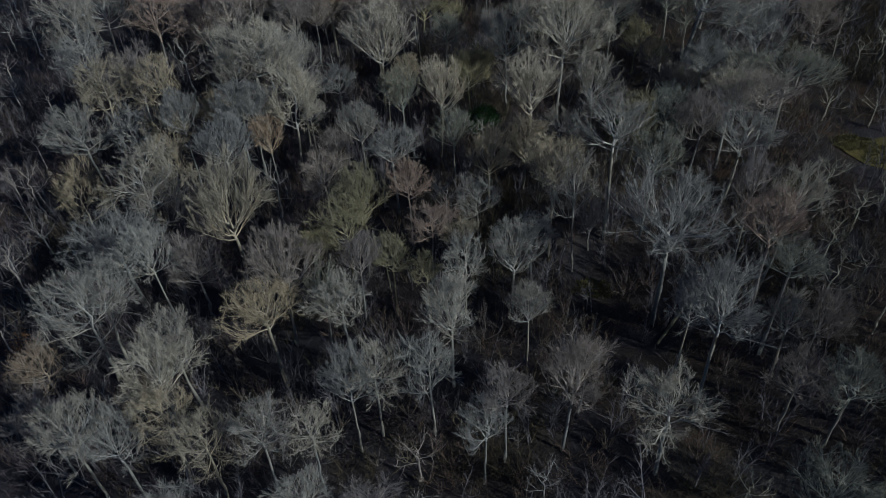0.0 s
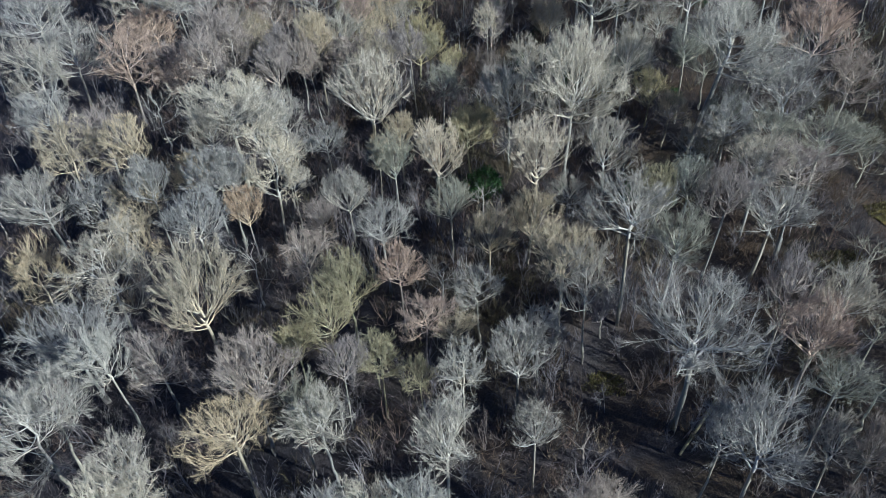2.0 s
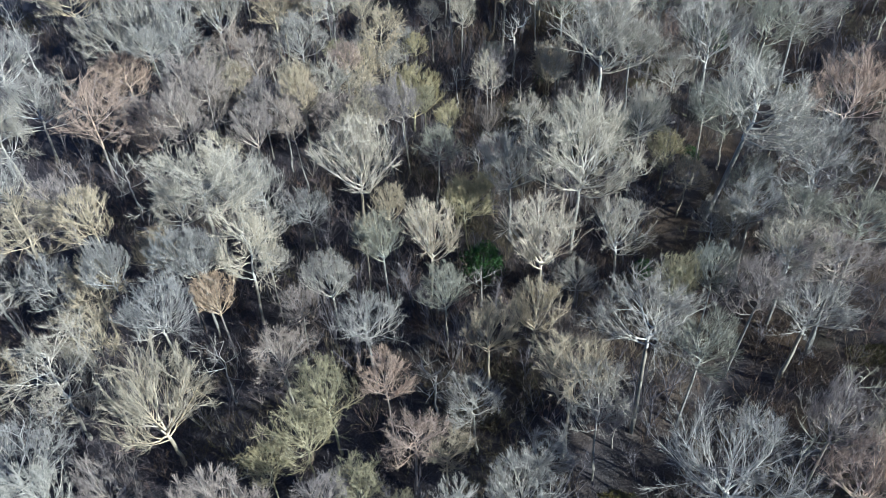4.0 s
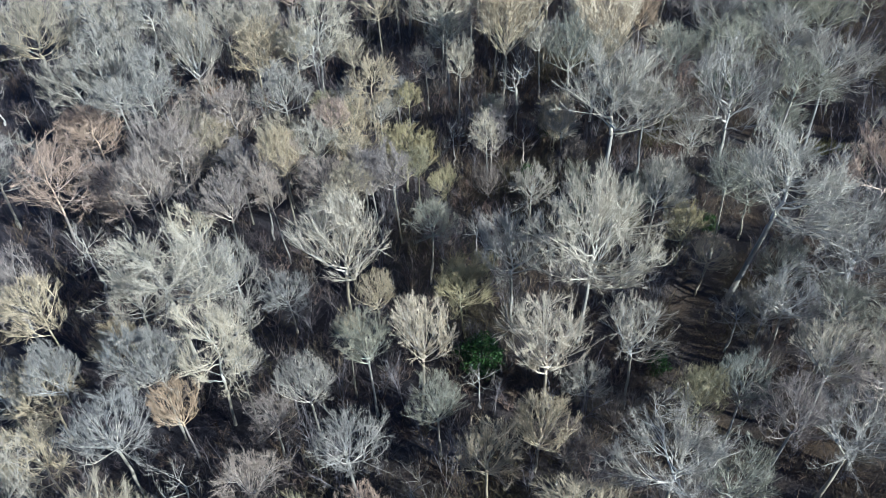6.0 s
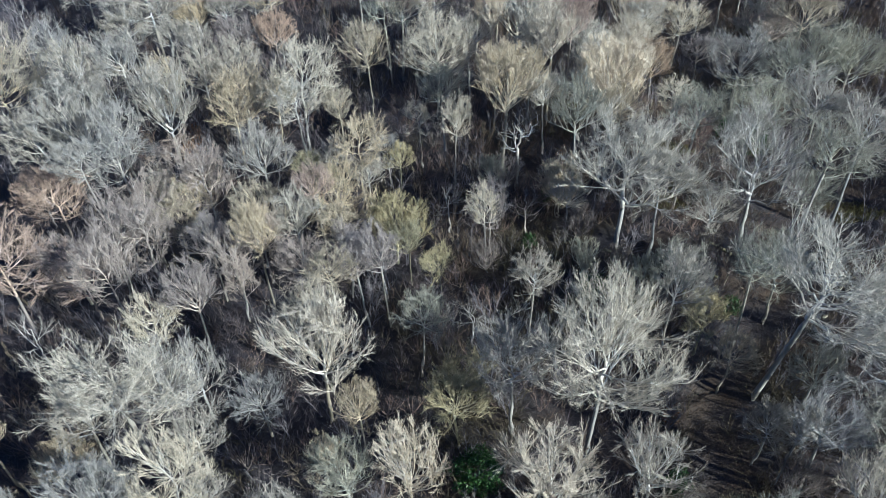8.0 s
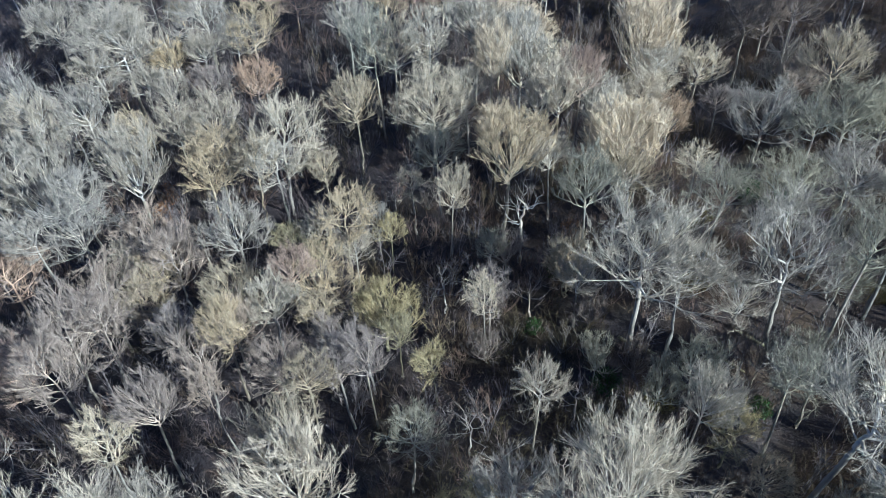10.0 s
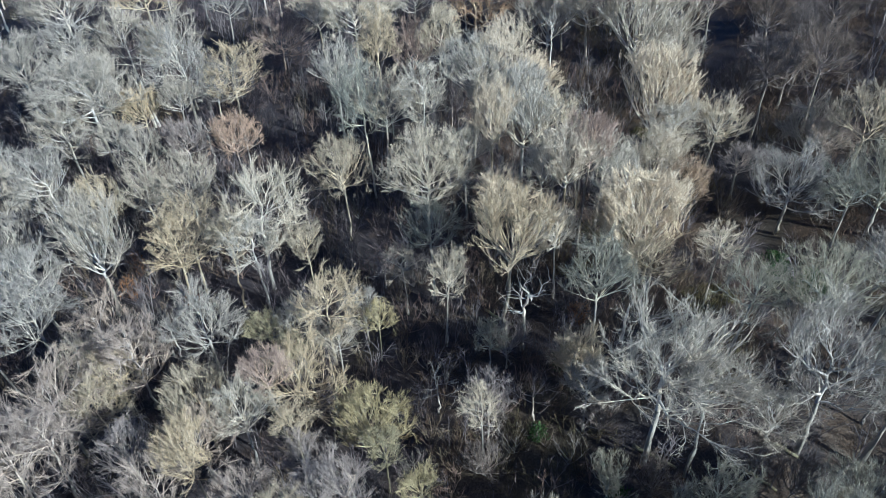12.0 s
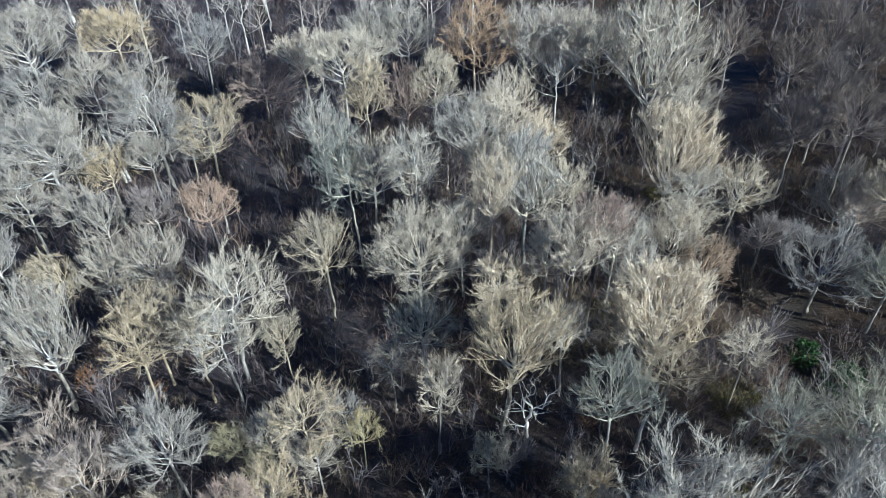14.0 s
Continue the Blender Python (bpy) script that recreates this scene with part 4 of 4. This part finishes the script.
def undergrowth():
    rng = random.Random(8)
    for name, maker, mat, count, where, label in (("undergrowth", bush, SHADED_BRUSH, 3800, -0.1, "tangled grey-brown brush on the woodland floor"),
                                                  ("undergrowth", bush, RUSSET, 3000, -0.1, "tangled russet brush on the woodland floor"),
                                                  ("brambles", bush, BRAMBLE, 1900, 0.12, "straw-coloured and olive bramble canes on the woodland floor"),
                                                  ("saplings", sapling, POLE, 1300, -0.3, "thin bare brown saplings crowding between the trees")):
        woods = [maker(rng) for _ in range(12)]
        places = []
        while len(places) < count:
            x, y = rng.uniform(-100, 80), rng.uniform(26, 252)
            lone = name == "saplings" and any((x - a) ** 2 + (y - b) ** 2 < (0.85 * c) ** 2 for a, b, c in GAPS)
            if not inside(x, y) or (noise.noise((x * 0.07, y * 0.07, 1.5)) > -where - 0.15 if name == "brambles" else noise.noise((x * 0.07, y * 0.07, 1.5)) < where - 0.2) or (lone and rng.random() < 0.6):
                continue
            # dry marks the oaks' side, with russet brush; the other brush is shade-tinted
            dry = x + 9 * noise.noise((x * 0.05, y * 0.05, 9.0)) > -6
            if from_ditch(x, y) < 1.6 or meadow(x, y) or (name == "brambles" and not dry and rng.random() < 0.7):
                continue
            if name == "undergrowth" and dry != (mat is RUSSET) and rng.random() < 0.75:
                continue
            s = rng.uniform(0.65, 1.5)
            places.append((rng.randrange(12), pose(x, y, height(x, y) - 0.05, rng.uniform(-8, 8), rng.uniform(-8, 8), rng.uniform(0, 360)) @ Matrix.Diagonal((s, s, s * rng.uniform(0.8, 1.2), 1))))
        joined(name, woods, places, (mat,), label, "undergrowth")


fill_wood(max(0, 296 - len(STANDING)))
young_wood()
undergrowth()
for m in ORIGINALS:
    for ob in (*m.children_recursive, m):
        bpy.data.objects.remove(ob)


# ---- evergreen bushes, saplings that kept their leaves, grass, logs and snags ----
def leafy(name, x, y, H, R, leaves, mat, label, category, size):
    """A bush of stems with a crown of many small folded leaves."""
    rng = random.Random(int(x * 31 + y * 17))
    stems, crown = [], Wood()
    for _ in range(7):
        d = Vector((rng.uniform(-0.55, 0.55) * R, rng.uniform(-0.55, 0.55) * R, H * rng.uniform(0.6, 0.95)))
        stem = Wood()
        stem.tube([Vector((0, 0, 0)), d * 0.5 + rnd(rng) * 0.15, d], [0.07, 0.05, 0], 5)
        stems.append(("stem", stem, POLE))
    for _ in range(leaves):
        d = rnd(rng)
        lump = 0.7 + 0.5 * noise.noise(d * 2.3 + Vector((x, y, 0)))
        p = Vector((d.x * R * lump, d.y * R * lump, H * 0.5 + d.z * H * 0.5 * max(lump, 0.95)))
        p = Vector((0, 0, H * 0.5)).lerp(p, rng.uniform(0.45, 1.0) ** 0.6)
        a, s = rnd(rng), size * rng.uniform(0.7, 1.3)
        b = a.cross(rnd(rng)).normalized()
        n, k = a.cross(b) * 0.25 * s, len(crown.v)
        crown.v += [p - a * s, p + b * s * 0.45 + n, p + a * s, p - b * s * 0.45 + n]
        crown.f += [(k, k + 1, k + 2), (k, k + 2, k + 3)]
    bush_thing = new(name)
    bush_thing.location = (x, y, height(x, y) - 0.05)
    for part_name, wood, m in (*stems, ("crown", crown, mat)):
        me = wood.mesh(part_name)
        me.materials.append(m)
        new(part_name, me).parent = bush_thing
    return tagged(bush_thing, label, category)


def evergreen(x, y, H, R, leaves):
    return leafy("holly_bush", x, y, H, R, leaves, HOLLY, "dark green evergreen holly bush among bare trees", "bush", 0.16)


def leafy_sapling(x, y, H, R, leaves):
    return leafy("beech_sapling", x, y, H, R, leaves, LITTER, "young beech still holding its dry orange-brown leaves", "sapling", 0.13)


def grass_patch(x, y, R):
    rng, w = random.Random(int(x * 13 + y * 7)), Wood()
    for _ in range(int(320 * R)):
        a, r = rng.uniform(0, 6.283), R * math.sqrt(rng.random())
        r *= 0.75 + 0.5 * noise.noise((math.cos(a) * 1.5, math.sin(a) * 1.5, x))
        px, py = x + r * math.cos(a) * 1.3, y + r * math.sin(a) * 0.8
        p = Vector((px, py, height(px, py) - 0.02))
        tip = p + Vector((rng.uniform(-0.3, 0.3), rng.uniform(-0.3, 0.3), rng.uniform(0.2, 0.5)))
        w.sprig([p, p.lerp(tip, 0.5) + Vector((0, 0, 0.05)), tip], [0.045, 0.035])
    me = w.mesh("grass")
    me.materials.append(GRASS)
    return tagged(new("grass", me), "matted yellow-green winter grass in a small clearing", "grass", kind="stuff")


def log(x0, y0, x1, y1, r):
    rng = random.Random(int(x0 * 5 + y1))
    a, b = Vector((x0, y0, height(x0, y0) + r * 0.8)), Vector((x1, y1, height(x1, y1) + r * 0.6))
    w = Wood()
    pts = [a.lerp(b, k / 6) + Vector((rng.gauss(0, 0.05), rng.gauss(0, 0.05), 0)) for k in range(7)]
    w.tube(pts, [r * (1.1 - 0.5 * k / 6) for k in range(7)], 9, tip=False)
    w.f += [tuple(range(8, -1, -1)), tuple(range(6 * 9, 7 * 9))]
    for k in (2, 3, 4, 5):
        d = rnd(rng)
        d.z = abs(d.z) + 0.2
        w.tube([pts[k], pts[k] + d * 0.5, pts[k] + d * rng.uniform(0.8, 1.3)], [r * 0.3, r * 0.2, 0], 4)
    fallen = new("fallen_log", w.mesh("fallen_log"))
    fallen.data.materials.append(STEMS["olive"])
    return tagged(fallen, "fallen mossy tree trunk with broken branch stubs", "log")


def snag(x, y, lean_x, lean_y, H, r):
    """A dead broken stem with a jagged top."""
    rng, w = random.Random(int(x * 3 + y)), Wood()
    pts = [Vector((lean_x * k / 6 + rng.gauss(0, 0.04), lean_y * k / 6, H * k / 6)) for k in range(7)]
    w.tube(pts, [r * (1.3 if k == 0 else 1.0 - 0.45 * k / 6) for k in range(7)], 8)
    w.tube([pts[5], pts[5] + Vector((0.25, -0.1, 0.8)), pts[6] + Vector((0.3, 0, 0.9))], [r * 0.4, r * 0.25, 0], 5)
    w.tube([pts[3], pts[3] + Vector((-0.5, 0.3, 0.3))], [r * 0.3, 0], 5)
    stump = new("dead_snag", w.mesh("dead_snag"))
    stump.location = (x, y, height(x, y) - 0.1)
    stump.data.materials.append(COLOURS["dead"][0])
    return tagged(stump, "bleached dead stem broken off below the crown", "dead tree")


evergreen(-0.2, 98.3, 5.4, 3.4, 3200)
evergreen(19.5, 99.2, 3.2, 1.7, 800)
evergreen(5.9, 132.6, 2.4, 1.4, 500)
evergreen(29.4, 122.4, 3.0, 1.8, 700)
evergreen(13.3, 124.6, 3.0, 2.2, 1000)
evergreen(8.6, 141.6, 2.5, 1.5, 500)
evergreen(39.6, 155.2, 4.6, 3.2, 2200)
evergreen(36.6, 159.4, 3.6, 2.6, 1400)
leafy_sapling(-44.2, 152.4, 4.0, 1.9, 500)
leafy_sapling(-35.9, 151.1, 3.0, 1.6, 400)
leafy_sapling(-53.3, 56.5, 5.5, 2.4, 600)
leafy_sapling(-2.5, 217.3, 6.5, 2.4, 700)
leafy_sapling(-44.4, 156.4, 4.5, 1.6, 350)
leafy_sapling(11.0, 148.5, 3.5, 1.8, 450)
leafy_sapling(20.1, 107.0, 3.0, 1.3, 300)
grass_patch(27.3, 152.7, 3.6)
# grass standing for a sunlit spot of leaf litter, its brightness put in colour
grass_patch(13.7, 69.1, 2.6)
grass_patch(49.1, 140.8, 4.2)
grass_patch(52.5, 94.2, 3.0)
grass_patch(56.0, 91.4, 4.2)
grass_patch(18.6, 123.1, 2.4)
grass_patch(16.0, 165.1, 3.4)
grass_patch(24.6, 140.4, 2.6)
grass_patch(49.2, 140.6, 3.4)
grass_patch(27.2, 145.0, 2.6)
grass_patch(24.1, 187.2, 2.2)
grass_patch(43.4, 85.8, 2.8)
log(28.5, 133.3, 32.0, 131.2, 0.28)
log(24.8, 65.5, 20.2, 59.9, 0.24)
log(15.5, 131.7, 19.5, 129.1, 0.2)
log(25.3, 130.2, 28.9, 127.5, 0.2)
log(0.2, 150.4, 3.5, 147.9, 0.16)
snag(-53.5, 190.1, -0.9, -0.5, 10.2, 0.22)
snag(-53.1, 190.3, -0.6, -0.3, 9.6, 0.22)
snag(15.9, 145.7, 0.1, -0.0, 6.5, 0.2)
snag(-11.7, 124.0, -0.3, -0.1, 6.1, 0.14)
